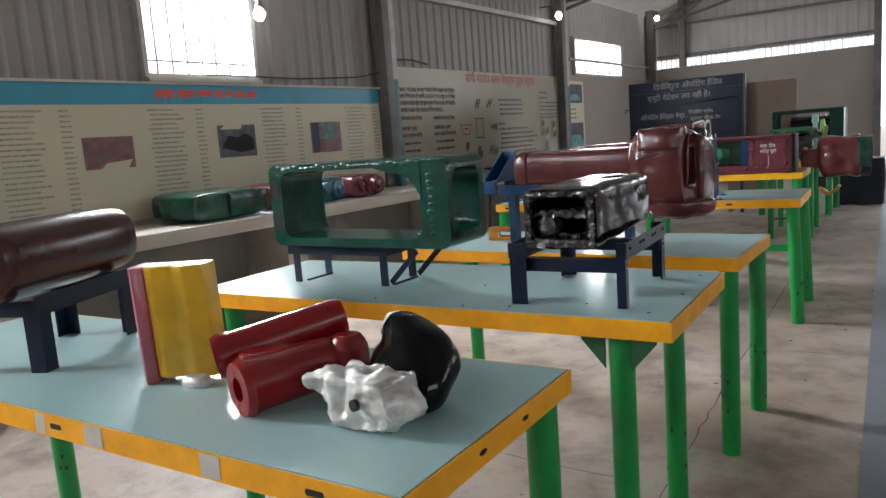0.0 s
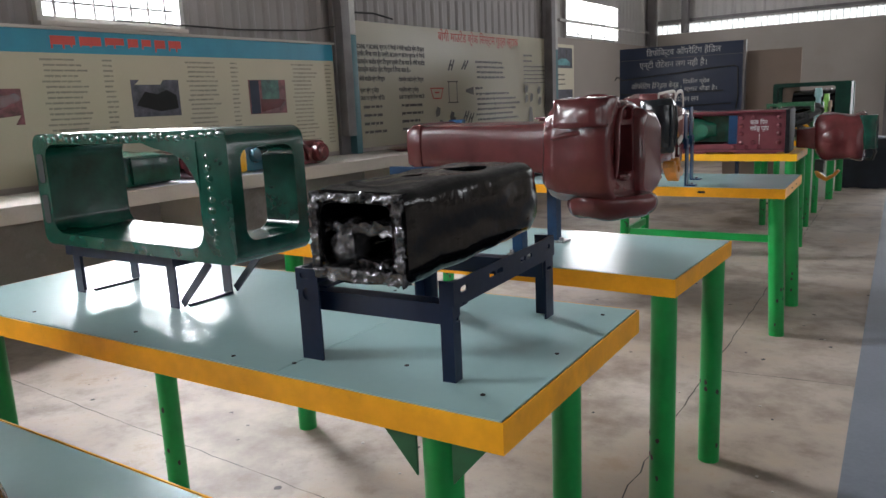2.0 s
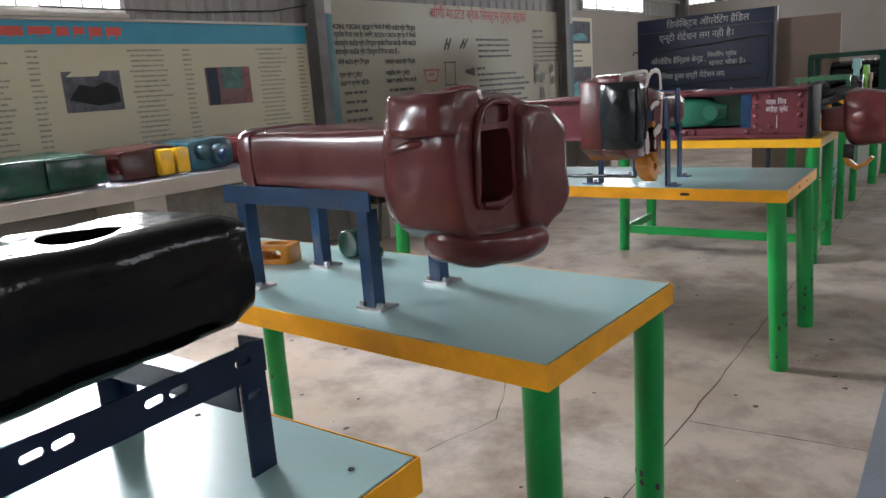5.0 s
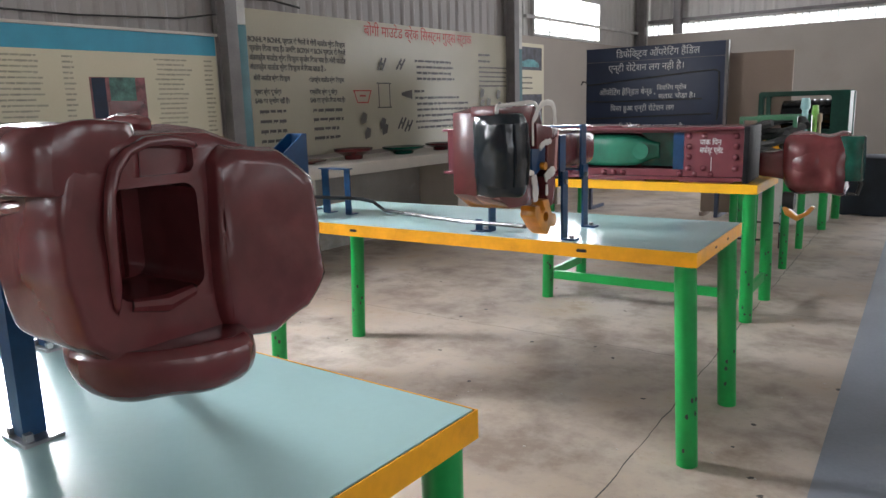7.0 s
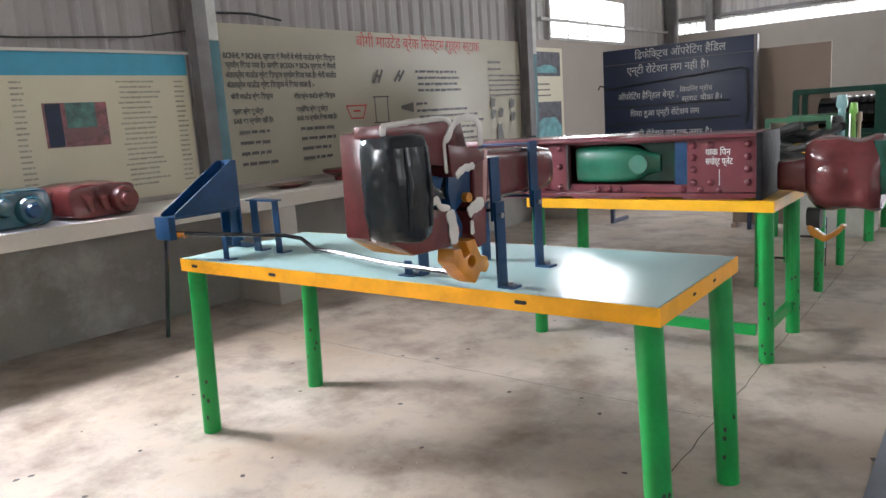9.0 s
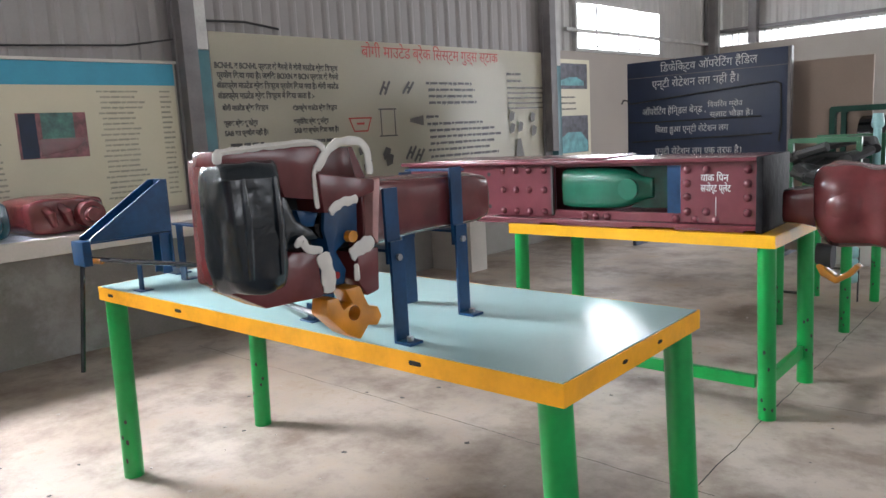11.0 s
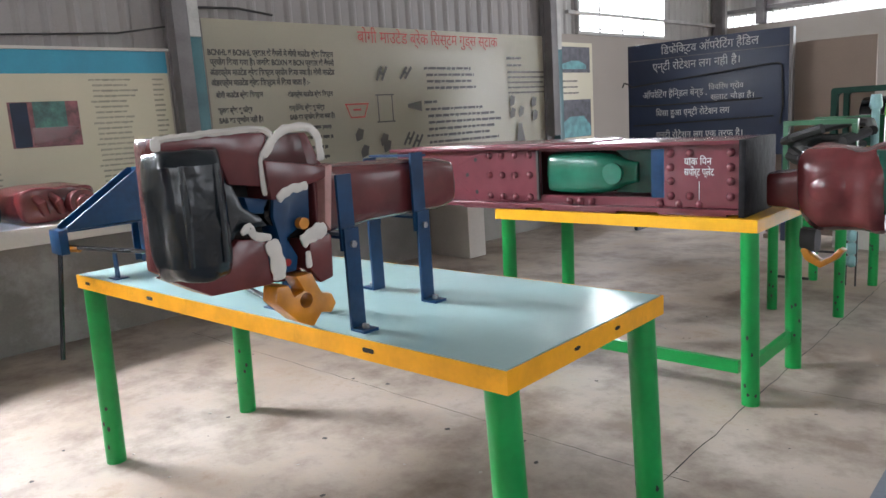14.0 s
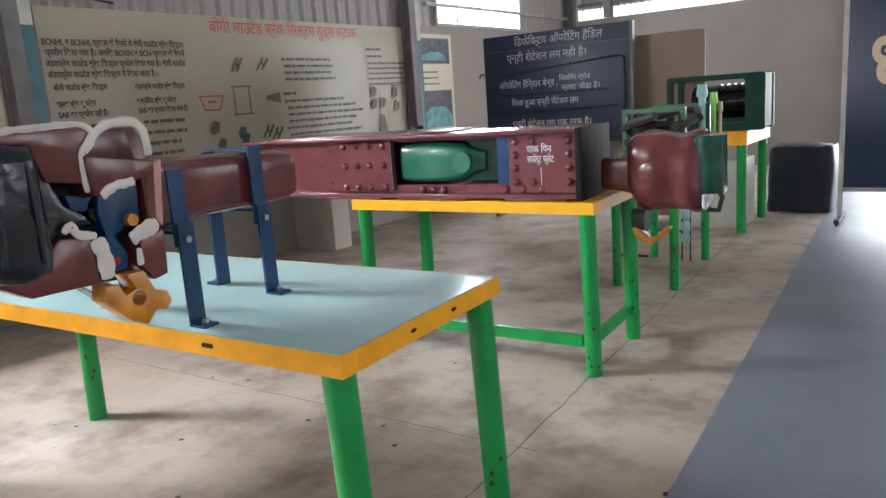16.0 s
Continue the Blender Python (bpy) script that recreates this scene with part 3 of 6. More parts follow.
def words(name, body, size, material, m, parent=None, squeeze=1.0, thick=0.0008, width=None, bold=0.0):
    """Lettering as a mesh, lying in the plane of m; width fits the line to a length."""
    cu = bpy.data.curves.new(name, "FONT")
    out = []
    for ch in body:            # the short i stands before its consonants
        if ch == "\u093f":
            k = len(out) - 1
            while k >= 2 and out[k - 1] == "\u094d":
                k -= 2
            out.insert(k, ch)
        else:
            out.append(ch)
    body = "".join(out)
    cu.body, cu.size, cu.extrude, cu.resolution_u, cu.offset = body, size, thick, 3, bold
    tmp = bpy.data.objects.new(name, cu)
    scene.collection.objects.link(tmp)
    bpy.context.view_layer.update()
    me = bpy.data.meshes.new_from_object(tmp.evaluated_get(bpy.context.evaluated_depsgraph_get()))
    bpy.data.objects.remove(tmp)
    if width and len(me.vertices):
        xs = [v.co.x for v in me.vertices]
        k = width / max(1e-6, max(xs) - min(xs))
        me.transform(Matrix.Diagonal((k, 1, 1, 1)))
    me.materials.clear(); me.materials.append(M[material])
    ob = new(name, me)
    ob.parent = parent
    ob.matrix_basis = m
    return ob


WALLPLANE = Matrix(((0, 0, 1, 0), (1, 0, 0, 0), (0, 1, 0, 0), (0, 0, 0, 1)))   # letters along +y, upright, facing +x


def on_wall(y, z, x=0.0):
    return Matrix.Translation((x, y, z)) @ WALLPLANE


def sheet_mesh(y0, y1, z0, z1, wave, seed):
    """A hanging sheet with slack and waves."""
    bm = B()
    ny, nz = int((y1 - y0) / 0.12), 12
    g = []
    for i in range(ny + 1):
        col = []
        for k in range(nz + 1):
            y, z = y0 + (y1 - y0) * i / ny, z0 + (z1 - z0) * k / nz
            d = wave * (0.5 + noise.noise(Vector((y * 0.9, z * 1.2, seed)))) * math.sin(math.pi * min(1, max(0, k / nz)) * 0.9 + 0.1)
            col.append(bm.verts.new((0.004 + max(0, d), y, z)))
        g.append(col)
    for i in range(ny):
        for k in range(nz):
            bm.faces.new((g[i][k], g[i + 1][k], g[i + 1][k + 1], g[i][k + 1]))
    bmesh.ops.solidify(bm, geom=bm.faces[:], thickness=-0.002)
    return bm


def photo(parent, y0, y1, z0, z1, x, material):
    one("photo", material, (x, x + 0.0012, y0, y1, z0, z1), parent=parent, smooth=0)


# chart banner with the teal band
b1 = thing("chart_banner", pose(X0, 0, 0), "cream printed chart banner with a teal band and small photographs", "banner")
one("sheet", "sheet", (0.002, 0.012, 1.9, 9.15, 0.86, 1.722), parent=b1, smooth=0)
one("band", "band", (0.002, 0.0135, 1.9, 9.15, 1.722, 1.872), parent=b1, smooth=0)
one("top_batten", "limewash", (0.002, 0.03, 1.9, 9.17, 1.874, 1.893), parent=b1, smooth=0)
bm = B()
for y in (2.94, 4.07, 5.2, 6.33, 7.46, 8.59):
    lines(bm, 0.0122, y, 1.685, 0.33, 21, 0.036, 0.013, seed=int(y * 100), indent=0.02)
    lines(bm, 0.0122, y + 0.44, 1.685, 0.09, 21, 0.036, 0.013, seed=int(y * 77))
part("small_print", bm, "inkmid", b1, "columns of small dark print", smooth=0)["kind"] = "stuff"
bm = B()
lines(bm, 0.0138, 6.42, 1.835, 1.15, 1, 0.1, 0.06, seed=5)
lines(bm, 0.0138, 3.0, 1.835, 1.0, 1, 0.1, 0.06, seed=8)
part("heading_print", bm, "inkred", b1, "red heading on the teal band", smooth=0)["kind"] = "stuff"
photo(b1, 5.78, 6.18, 1.26, 1.49, 0.0122, "photo_red")
photo(b1, 6.97, 7.38, 1.275, 1.545, 0.0122, "photo_dark")
photo(b1, 8.075, 8.5, 1.255, 1.545, 0.0122, "photo_red")
photo(b1, 8.22, 8.42, 1.38, 1.545, 0.0136, "photo_green")
for o, mt in (([(5.80, 1.27), (5.86, 1.27), (6.10, 1.39), (6.17, 1.42), (6.16, 1.46), (6.0, 1.43), (5.9, 1.38), (5.8, 1.36)], "maroon"),
              ([(8.2, 1.27), (8.42, 1.31), (8.49, 1.37), (8.4, 1.385), (8.2, 1.38)], "maroon"), ([(7.0, 1.36), (7.08, 1.46), (7.18, 1.44), (7.27, 1.47), (7.35, 1.43), (7.36, 1.33), (7.2, 1.31)], "hole"),
              ([(7.98, 1.25)] * 0 + [(8.09, 1.26), (8.19, 1.26), (8.19, 1.54), (8.09, 1.54)], "navy")):
    bm = B(); plate(bm, o, 0.0138, 0.0144, "x")
    part("photo_subject", bm, mt, b1, smooth=0)
for z, y0 in ((1.30, 5.90), (1.55, 7.0)):
    bm = B(); plate(bm, [(y0, z - 0.04), (y0 + 0.22, z - 0.04), (y0 + 0.26, z + 0.02), (y0 + 0.05, z)], 0.0138, 0.0142, "x"); part("photo_ground", bm, "sheet", b1, smooth=0)

# brake system banner
b2 = thing("brake_banner", pose(X0, 0, 0), "glossy pale cream banner explaining a brake system with sketches", "banner")
part("sheet", sheet_mesh(9.46, 13.87, 0.86, 2.125, 0.012, 3), "sheetpale", b2)
PX = 0.0235
words("heading_print", "बोगी माउटेड ब्रेक सिस्टम गुड्स स्टाक", 0.15, "inkred", on_wall(10.93, 1.985, PX), b2, width=1.9)
for txt, y, z, size, w in (("BCNHL व BCNHL प्रकार के वैगनों मे बोगी माउटेड ब्रेक सिस्टम", 9.475, 1.855, 0.062, 1.17), ("प्रयोग किया गया है। जबकि BOXN व BCN प्रकार के वैगनों", 9.49, 1.783, 0.062, 1.16),
                        ("अंडरफ्रेम माउटेड ब्रेक सिस्टम प्रयोग किया गया है। बोगी माउटेड", 9.48, 1.706, 0.062, 1.165), ("अंडरफ्रेम माउटेड ब्रेक सिस्टम में किया जाता है :-", 9.48, 1.628, 0.062, 0.9),
                        ("बोगी माउटेड ब्रेक सिस्टम", 9.51, 1.538, 0.055, 0.41), ("अंडरफ्रेम माउटेड ब्रेक सिस्टम", 10.15, 1.530, 0.055, 0.46), ("स्लाक ब्रेक शू फोर्स", 9.51, 1.422, 0.055, 0.30), ("कम्पोजिट ब्रेक शू फोर्स", 10.15, 1.420, 0.055, 0.36),
                        ("SAB का प्रयोग नहीं है।", 9.51, 1.345, 0.055, 0.385), ("SAB का प्रयोग किया गया है।", 10.15, 1.345, 0.055, 0.46)):
    words("lettering", txt, size, "ink", on_wall(y, z, PX), b2, width=w, bold=0.002)
bm = B()
for y, s in ((9.55, 1), (10.18, 2)):
    lines(bm, PX, y, 1.285, 0.4, 4, 0.085, 0.028, seed=20 + s)
lines(bm, PX, 11.72, 1.775, 0.95, 4, 0.062, 0.026, seed=31, indent=0.03)
lines(bm, PX, 11.70, 1.455, 0.2, 1, 0.05, 0.026, seed=35)
lines(bm, PX, 11.71, 1.385, 1.15, 6, 0.064, 0.026, seed=32, indent=0.03)
lines(bm, PX, 12.97, 1.885, 0.3, 2, 0.075, 0.024, seed=34)
lines(bm, PX, 12.98, 1.735, 0.85, 5, 0.055, 0.018, seed=33)
part("small_print", bm, "ink", b2, "lines of dark print", smooth=0)["kind"] = "stuff"


def frame_sketch(bm, y0, y1, z0, z1, t):
    box(bm, PX, PX + 0.0008, y0, y1, z0, z0 + t); box(bm, PX, PX + 0.0008, y0, y1, z1 - t, z1)
    box(bm, PX, PX + 0.0008, y0 + 0.02, y0 + 0.02 + t, z0 + t, z1 - t); box(bm, PX, PX + 0.0008, y1 - 0.02 - t, y1 - 0.02, z0 + t, z1 - t)


bm = B()
frame_sketch(bm, 11.085, 11.31, 1.275, 1.53, 0.012)
plate(bm, [(11.48, 1.43), (11.66, 1.46), (11.66, 1.36), (11.48, 1.40)], PX, PX + 0.0008, "x")
for y, z, a in ((11.15, 1.715, 0.5), (11.45, 1.72, 0.7), (11.44, 1.11, 0.6), (11.55, 1.08, 0.6)):
    for k in (0, 0.06):
        m = Matrix.Translation((0, y + k, z)) @ Matrix.Rotation(-a, 4, "X")
        box(bm, PX, PX + 0.0008, -0.012, 0.012, -0.07, 0.07, m)
    m = Matrix.Translation((0, y + 0.03, z)) @ Matrix.Rotation(-a, 4, "X")
    box(bm, PX + 0.001, PX + 0.0016, -0.03, 0.03, -0.012, 0.012, m)
for y, z in ((10.83, 1.12), (11.12, 1.06), (10.88, 0.97), (11.15, 1.0), (13.0, 1.36), (13.0, 1.23), (13.15, 1.24), (13.38, 1.34), (13.4, 1.19)):
    plate(bm, [(y, z), (y + 0.07, z + 0.02), (y + 0.09, z + 0.1), (y + 0.03, z + 0.12), (y - 0.01, z + 0.06)], PX, PX + 0.0008, "x")
plate(bm, [(13.08, 0.95), (13.24, 0.97), (13.19, 1.17), (13.13, 1.17)], PX, PX + 0.0008, "x")
part("machine_sketch", bm, "ink", b2, "grey sketches of brake parts", smooth=0)["kind"] = "stuff"
bm = B()
for o in ([(10.730, 1.456), (11.000, 1.456), (11.000, 1.443), (10.730, 1.443)], [(10.730, 1.456), (10.744, 1.456), (10.798, 1.328), (10.784, 1.328)],
          [(11.000, 1.456), (10.986, 1.456), (10.933, 1.328), (10.946, 1.328)], [(10.784, 1.328), (10.946, 1.328), (10.946, 1.341), (10.784, 1.341)], [(10.820, 1.392), (10.910, 1.392), (10.910, 1.410), (10.820, 1.410)]):
    plate(bm, o, PX, PX + 0.0008, "x")
part("red_sketch", bm, "inkred", b2, "red outlined sketch of a beam", smooth=0)["kind"] = "stuff"

TP = thing("partition_panel", pose(-1.0, 13.60, 0), "plain tan free-standing partition panel in front of the end wall", "partition")
one("panel", "tan", (-0.4, 0.48, 0.0, 0.025, 0.04, 1.74), parent=TP, bev=0.004)
each("foot", "tan", (-0.38, -0.33, -0.1, 0.13, 0.0, 0.0399), (0.38, 0.43, -0.1, 0.13, 0.0, 0.0399), parent=TP, smooth=0)

# photograph sheet past the second column
b3 = thing("photo_sheet", pose(X0, -0.30, -0.02), "hanging cream sheet with two teal photographs", "banner")
one("sheet", "sheetpale", (0.002, 0.012, 14.18, 14.94, 0.9, 2.09), parent=b3, smooth=0)
photo(b3, 14.22, 14.88, 1.74, 2.04, 0.0122, "photo_dark")
photo(b3, 14.22, 14.88, 0.97, 1.42, 0.0122, "photo_dark")
for y0, y1, z0, z1 in ((14.3, 14.8, 1.78, 1.88), (14.23, 14.87, 0.975, 1.22)):
    bm = B()
    plate(bm, [(y0, z0), (y1, z0), (y1, z0 + (z1 - z0) * 0.5), (y1 - 0.15, z1), (y0 + 0.2, z1), (y0, z0 + (z1 - z0) * 0.6)], 0.0136, 0.0142, "x")
    part("photo_subject", bm, "photo_cyan", b3, smooth=0)
bm = B()
lines(bm, 0.0122, 14.2, 1.65, 0.5, 3, 0.07, 0.02, seed=44)
part("small_print", bm, "ink", b3, smooth=0)["kind"] = "stuff"

# cables above the banners
bm = B()
tube(bm, [(X0 + 0.05, 6.9, 1.955), (X0 + 0.05, 8.0, 1.95), (X0 + 0.05, 8.8, 1.985), (X0 + 0.06, 9.15, 2.04)], 0.007, 6)
tube(bm, [(X0 + 0.05, 9.42, 2.19), (X0 + 0.06, 9.75, 2.2), (X0 + 0.06, 10.05, 2.165)], 0.01, 6)
tagged(part("cable", bm, "cable"), "black electric cable sagging over the banners", "cable")

# ---- tables ----


def slot(bm, cx, z, w, h, y0, y1):
    plate(bm, [(cx + w * math.cos(a) if abs(math.cos(a)) < 0.01 else cx + math.copysign(w - h, math.cos(a)) + h * math.cos(a), z + h * math.sin(a)) for a in [2 * math.pi * (k + 0.5) / 12 for k in range(12)]], y0, y1)


def table(x0, x1, y0, y1, h, rz=0, t=0.052, r=0.036, label="", inset=0.05, rails=False, slots=(), feet=None, bracket=False, name_top="laminate", edge="edge", seam=False, lean=0.0, inset_x=None):
    cx, cy = (x0 + x1) / 2, (y0 + y1) / 2
    T = thing("display_table", pose(cx, cy, 0, rz=rz), label or "pale blue laminate table with orange edge and green tubular legs", "table", "display tables")
    w, d = (x1 - x0) / 2, (y1 - y0) / 2
    one("board_core", "hole", (-w, w, -d, d, h - 0.03, h - 0.0035), parent=T, smooth=0)
    q = 0.0036
    each("tabletop", name_top, *([(-w + q, seam - 0.0012, -d + q, d - q, h - 0.0034, h), (seam + 0.0012, w - q, -d + q, d - q, h - 0.0034, h)] if seam else [(-w + q, w - q, -d + q, d - q, h - 0.0034, h)]), parent=T, smooth=0)
    bm = B()
    box(bm, -w - 0.003, w + 0.003, -d - 0.003, -d - 0.0002, h - t, h - 0.001)
    box(bm, -w - 0.003, w + 0.003, d + 0.0002, d + 0.003, h - t, h - 0.001)
    box(bm, -w - 0.003, -w - 0.0002, -d - 0.0001, d + 0.0001, h - t, h - 0.001)
    box(bm, w + 0.0002, w + 0.003, -d - 0.0001, d + 0.0001, h - t, h - 0.001)
    part("edge_band", bm, edge, T, smooth=0)
    each("cross_member", "leg", *[(k * w - 0.02, k * w + 0.02, -d + 0.01, d - 0.01, h - t + 0.004, h - 0.031) for k in (-0.9, 0.0, 0.9)], parent=T, smooth=0)
    if slots:
        # Flat near-black plates on the edge, painted as the dark of slots.
        bm = B()
        for s in slots:
            slot(bm, s, h - t * 0.5, 0.02, 0.006, -d - 0.0042, -d - 0.0031)
        for s in (-0.25, 0.28):
            plate(bm, [(d * s + 0.013 * math.cos(a), h - t * 0.5 + 0.005 * math.sin(a)) for a in [2 * math.pi * k / 10 for k in range(10)]], w + 0.0031, w + 0.0042, "x")
        part("bolt_slot_patch", bm, "hole", T, "bolt slots drawn as flat near-black plates on the edge", smooth=0)["kind"] = "stuff"
    for sx in (-1, 1):
        for sy in (-1, 1):
            lx, ly = sx * (w - (inset if inset_x is None else inset_x)), sy * (d - inset)
            fx = lx + sx * lean
            bm = B(); tube(bm, [(fx, ly, 0.0), (lx, ly, h - t + 0.002)], r, 16)
            leg = part("leg", bm, "leg", T)
            bm = B()
            rc = random.Random(int(100 * abs(cy)) + sx * 3 + sy)
            for k in range(5):
                a, z = rc.uniform(-2.6, -0.2), rc.uniform(0.04, 0.32)
                u = z / h
                pts = [(rc.uniform(0.5, 1) * 0.008 * math.cos(q * 1.05), rc.uniform(0.5, 1) * 0.013 * math.sin(q * 1.05)) for q in range(6)]
                o = Vector((fx + (lx - fx) * u + (r + 0.0006) * math.cos(a), ly + (r + 0.0006) * math.sin(a), z))
                vs = [bm.verts.new(o + Vector((-math.sin(a), math.cos(a), 0)) * p + Vector((0, 0, w_))) for p, w_ in pts]
                bm.faces.new(vs)
            part("paint_chips", bm, "rust", T, "dark chips in the green paint", smooth=0)["kind"] = "stuff"
    if rails:
        zr = 0.13
        each("stretcher", "leg", (-w + inset + r, w - inset - r, -d + inset - 0.012, -d + inset + 0.012, zr, zr + 0.055),
             (w - inset - 0.012, w - inset + 0.012, -d + inset + r, d - inset - r, zr, zr + 0.055),
             (-w + inset - 0.012, -w + inset + 0.012, -d + inset + r, d - inset - r, zr, zr + 0.055), parent=T, smooth=0)
    return T


TA = table(-1.6, 0.44, 3.6, 4.234, 0.778, rz=1.8, slots=(0.12, 0.85), inset=0.05)
TB = table(-1.19, 0.54, 4.545, 5.19, 0.812, rz=2.7, seam=0.40, inset=0.06, r=0.034, inset_x=0.145)
LX = 0.72
for s in (-1, 1):
    bm = B(); plate(bm, [(LX + s * 0.035, 0.7595), (LX + s * 0.10, 0.7595), (LX + s * 0.10, 0.742), (LX + s * 0.035, 0.667)], -0.29, -0.285)
    part("leg_gusset", bm, "darkgreen", TB, "dark green gusset plate", smooth=0)
one("leg_clamp", "darkgreen", (LX - 0.1, LX + 0.1, -0.31, -0.23, 0.755, 0.7595), parent=TB, smooth=0)
TC = table(-1.07, 0.475, 5.65, 6.245, 0.782, inset=0.042)
TD = table(-1.685, 0.365, 7.655, 8.351, 0.778, rz=3.0, slots=(-0.93, -0.45, 0.62), inset=0.038, inset_x=0.045, lean=0.03, r=0.038)
TE = table(-1.215, 0.11, 9.556, 10.206, 0.8, rz=2.6, rails=True, lean=0.012, inset=0.045, r=0.037, name_top="yellowtop", edge="yellowtop", label="deep yellow topped steel table with green tubular legs and low rails")

bm = B()
for x, y in ((-0.03, 4.60), (0.17, 4.68), (0.36, 4.62), (0.39, 4.85), (0.38, 5.12), (-0.17, 4.58), (-0.17, 5.12), (-0.5, 4.6), (-0.9, 4.6), (-1.3, 4.62), (0.05, 5.13), (-0.24, 4.85)):
    tube(bm, [(x + 0.43, y - 4.865, 0.812), (x + 0.43, y - 4.865, 0.8132)], 0.0045, 8)
part("screw_head", bm, "hole", TB, "small dark screw heads", smooth=0)["kind"] = "stuff"
for x, w in ((0.045, 0.035), (0.225, 0.06), (0.58, 0.05)):
    one("worn_patch", "wallpale", (x, x + w, -0.3212, -0.3203, 0.73, 0.774), parent=TA, smooth=0)

# ---- castings and stands ----


def cut(ob, *cutters):
    """Cuts holes, given as meshes under way, out of ob."""
    for bm in cutters:
        bmesh.ops.recalc_face_normals(bm, faces=bm.faces)
        me = bpy.data.meshes.new("cutter"); bm.to_mesh(me); bm.free()
        tool = bpy.data.objects.new("cutter", me)
        scene.collection.objects.link(tool)
        tool.parent = ob.parent
        tool.matrix_basis = ob.matrix_basis
        md = ob.modifiers.new("cut", "BOOLEAN"); md.operation, md.object, md.solver = "DIFFERENCE", tool, "EXACT"
        bpy.context.view_layer.update()
        res = bpy.data.meshes.new_from_object(ob.evaluated_get(bpy.context.evaluated_depsgraph_get()))
        ob.modifiers.clear()
        ob.data = res
        bpy.data.objects.remove(tool)
    ob.data.polygons.foreach_set("use_smooth", [True] * len(ob.data.polygons))
    ob.data.set_sharp_from_angle(angle=radians(40))
    return ob


def soft(ob, levels=2):
    """Rounds a coarse casting, for good."""
    md = ob.modifiers.new("soft", "SUBSURF"); md.levels = md.render_levels = levels
    bpy.context.view_layer.update()
    res = bpy.data.meshes.new_from_object(ob.evaluated_get(bpy.context.evaluated_depsgraph_get()))
    ob.modifiers.clear()
    ob.data = res
    ob.data.polygons.foreach_set("use_smooth", [True] * len(ob.data.polygons))
    return ob


def uneven(ob, size, amount, seed=0):
    """Hand-cast unevenness on a dense mesh."""
    off = Vector((seed * 7.3, seed * 3.1, seed))
    me = ob.data
    ns = [v.normal.copy() for v in me.vertices]
    for v, n in zip(me.vertices, ns):
        v.co += n * noise.noise(v.co * size + off) * amount
    me.update()
    return ob


def tight(rings, k=0.004):
    """Doubles the first and last rings so that rounding keeps the ends full."""
    def inset(r, s):
        c = sum((Vector(p) for p in r), Vector()) / len(r)
        return [c + (Vector(p) - c) * s for p in r]
    a, b = rings[0], rings[-1]
    return [inset(a, 0.6), inset(a, 0.96)] + rings + [inset(b, 0.96), inset(b, 0.6)]


def rings_x(secs, n=16, p=4):
    """Sections along x: (x, yc, zc, wy, hz)."""
    return [ring((x, yc, zc), wy, hz, "x", n, p) for x, yc, zc, wy, hz in secs]


def rings_y(secs, n=16, p=4):
    """Sections along y: (y, xc, zc, wx, hz)."""
    return [ring((xc, y, zc), wx, hz, "y", n, p) for y, xc, zc, wx, hz in secs]


def angle_leg(bm, x, y, z0, z1, sx, sy, w=0.04, t=0.005):
    """Upright of angle section; sx, sy: where its flanges point."""
    pts = [(0, 0), (w, 0), (w, t), (t, t), (t, w), (0, w)]
    plate(bm, [(x + sx * a, y + sy * b) for a, b in pts], z0, z1, "z")


def slotted_holes(bm, x0, x1, spots, along):
    """Pale slots seen on an angle: cutters for cut()."""
    for a, z, w, h in spots:
        pts = [(a + math.copysign(max(0, w - h), math.cos(q)) + h * math.cos(q), z + h * math.sin(q)) for q in [2 * math.pi * (k + 0.5) / 10 for k in range(10)]]
        plate(bm, pts, x0, x1, along)


# --- table B: cut open black follower on its stand ---
SHRINK = Matrix.Diagonal((0.88, 0.90, 0.94, 1))
ST = thing("stand", pose(0.410, 4.68, 0.812, rz=4.5) @ SHRINK @ pose(-0.275, -4.60, 0), "navy slotted angle iron stand on a laminate table", "stand")
sx0, sx1, sy0, sy1, sh = -0.102, 0.275, 4.60, 5.09, 0.187
for x, y, ax, ay in ((sx0, sy0, 1, 1), (sx1, sy0, -1, 1), (sx0, sy1, 1, -1), (sx1, sy1, -1, -1)):
    bm = B(); angle_leg(bm, x, y, 0.0, sh, ax, ay, 0.028 if (ax < 0 and ay > 0) else (0.055 if ax > 0 and ay > 0 else 0.045))
    lg = part("leg", bm, "navy", ST, smooth=0)
    c1 = B(); slotted_holes(c1, x - 0.02, x + 0.02, [(y + ay * 0.025, 0.115, 0.012, 0.005)], "x"); cut(lg, c1)
    if ay > 0 and ax > 0:
        c2 = B(); slotted_holes(c2, y - 0.02, y + 0.003, [(x + ax * 0.024, 0.135, 0.006, 0.012), (x + ax * 0.02, 0.172, 0.012, 0.006)], "y"); cut(lg, c2)
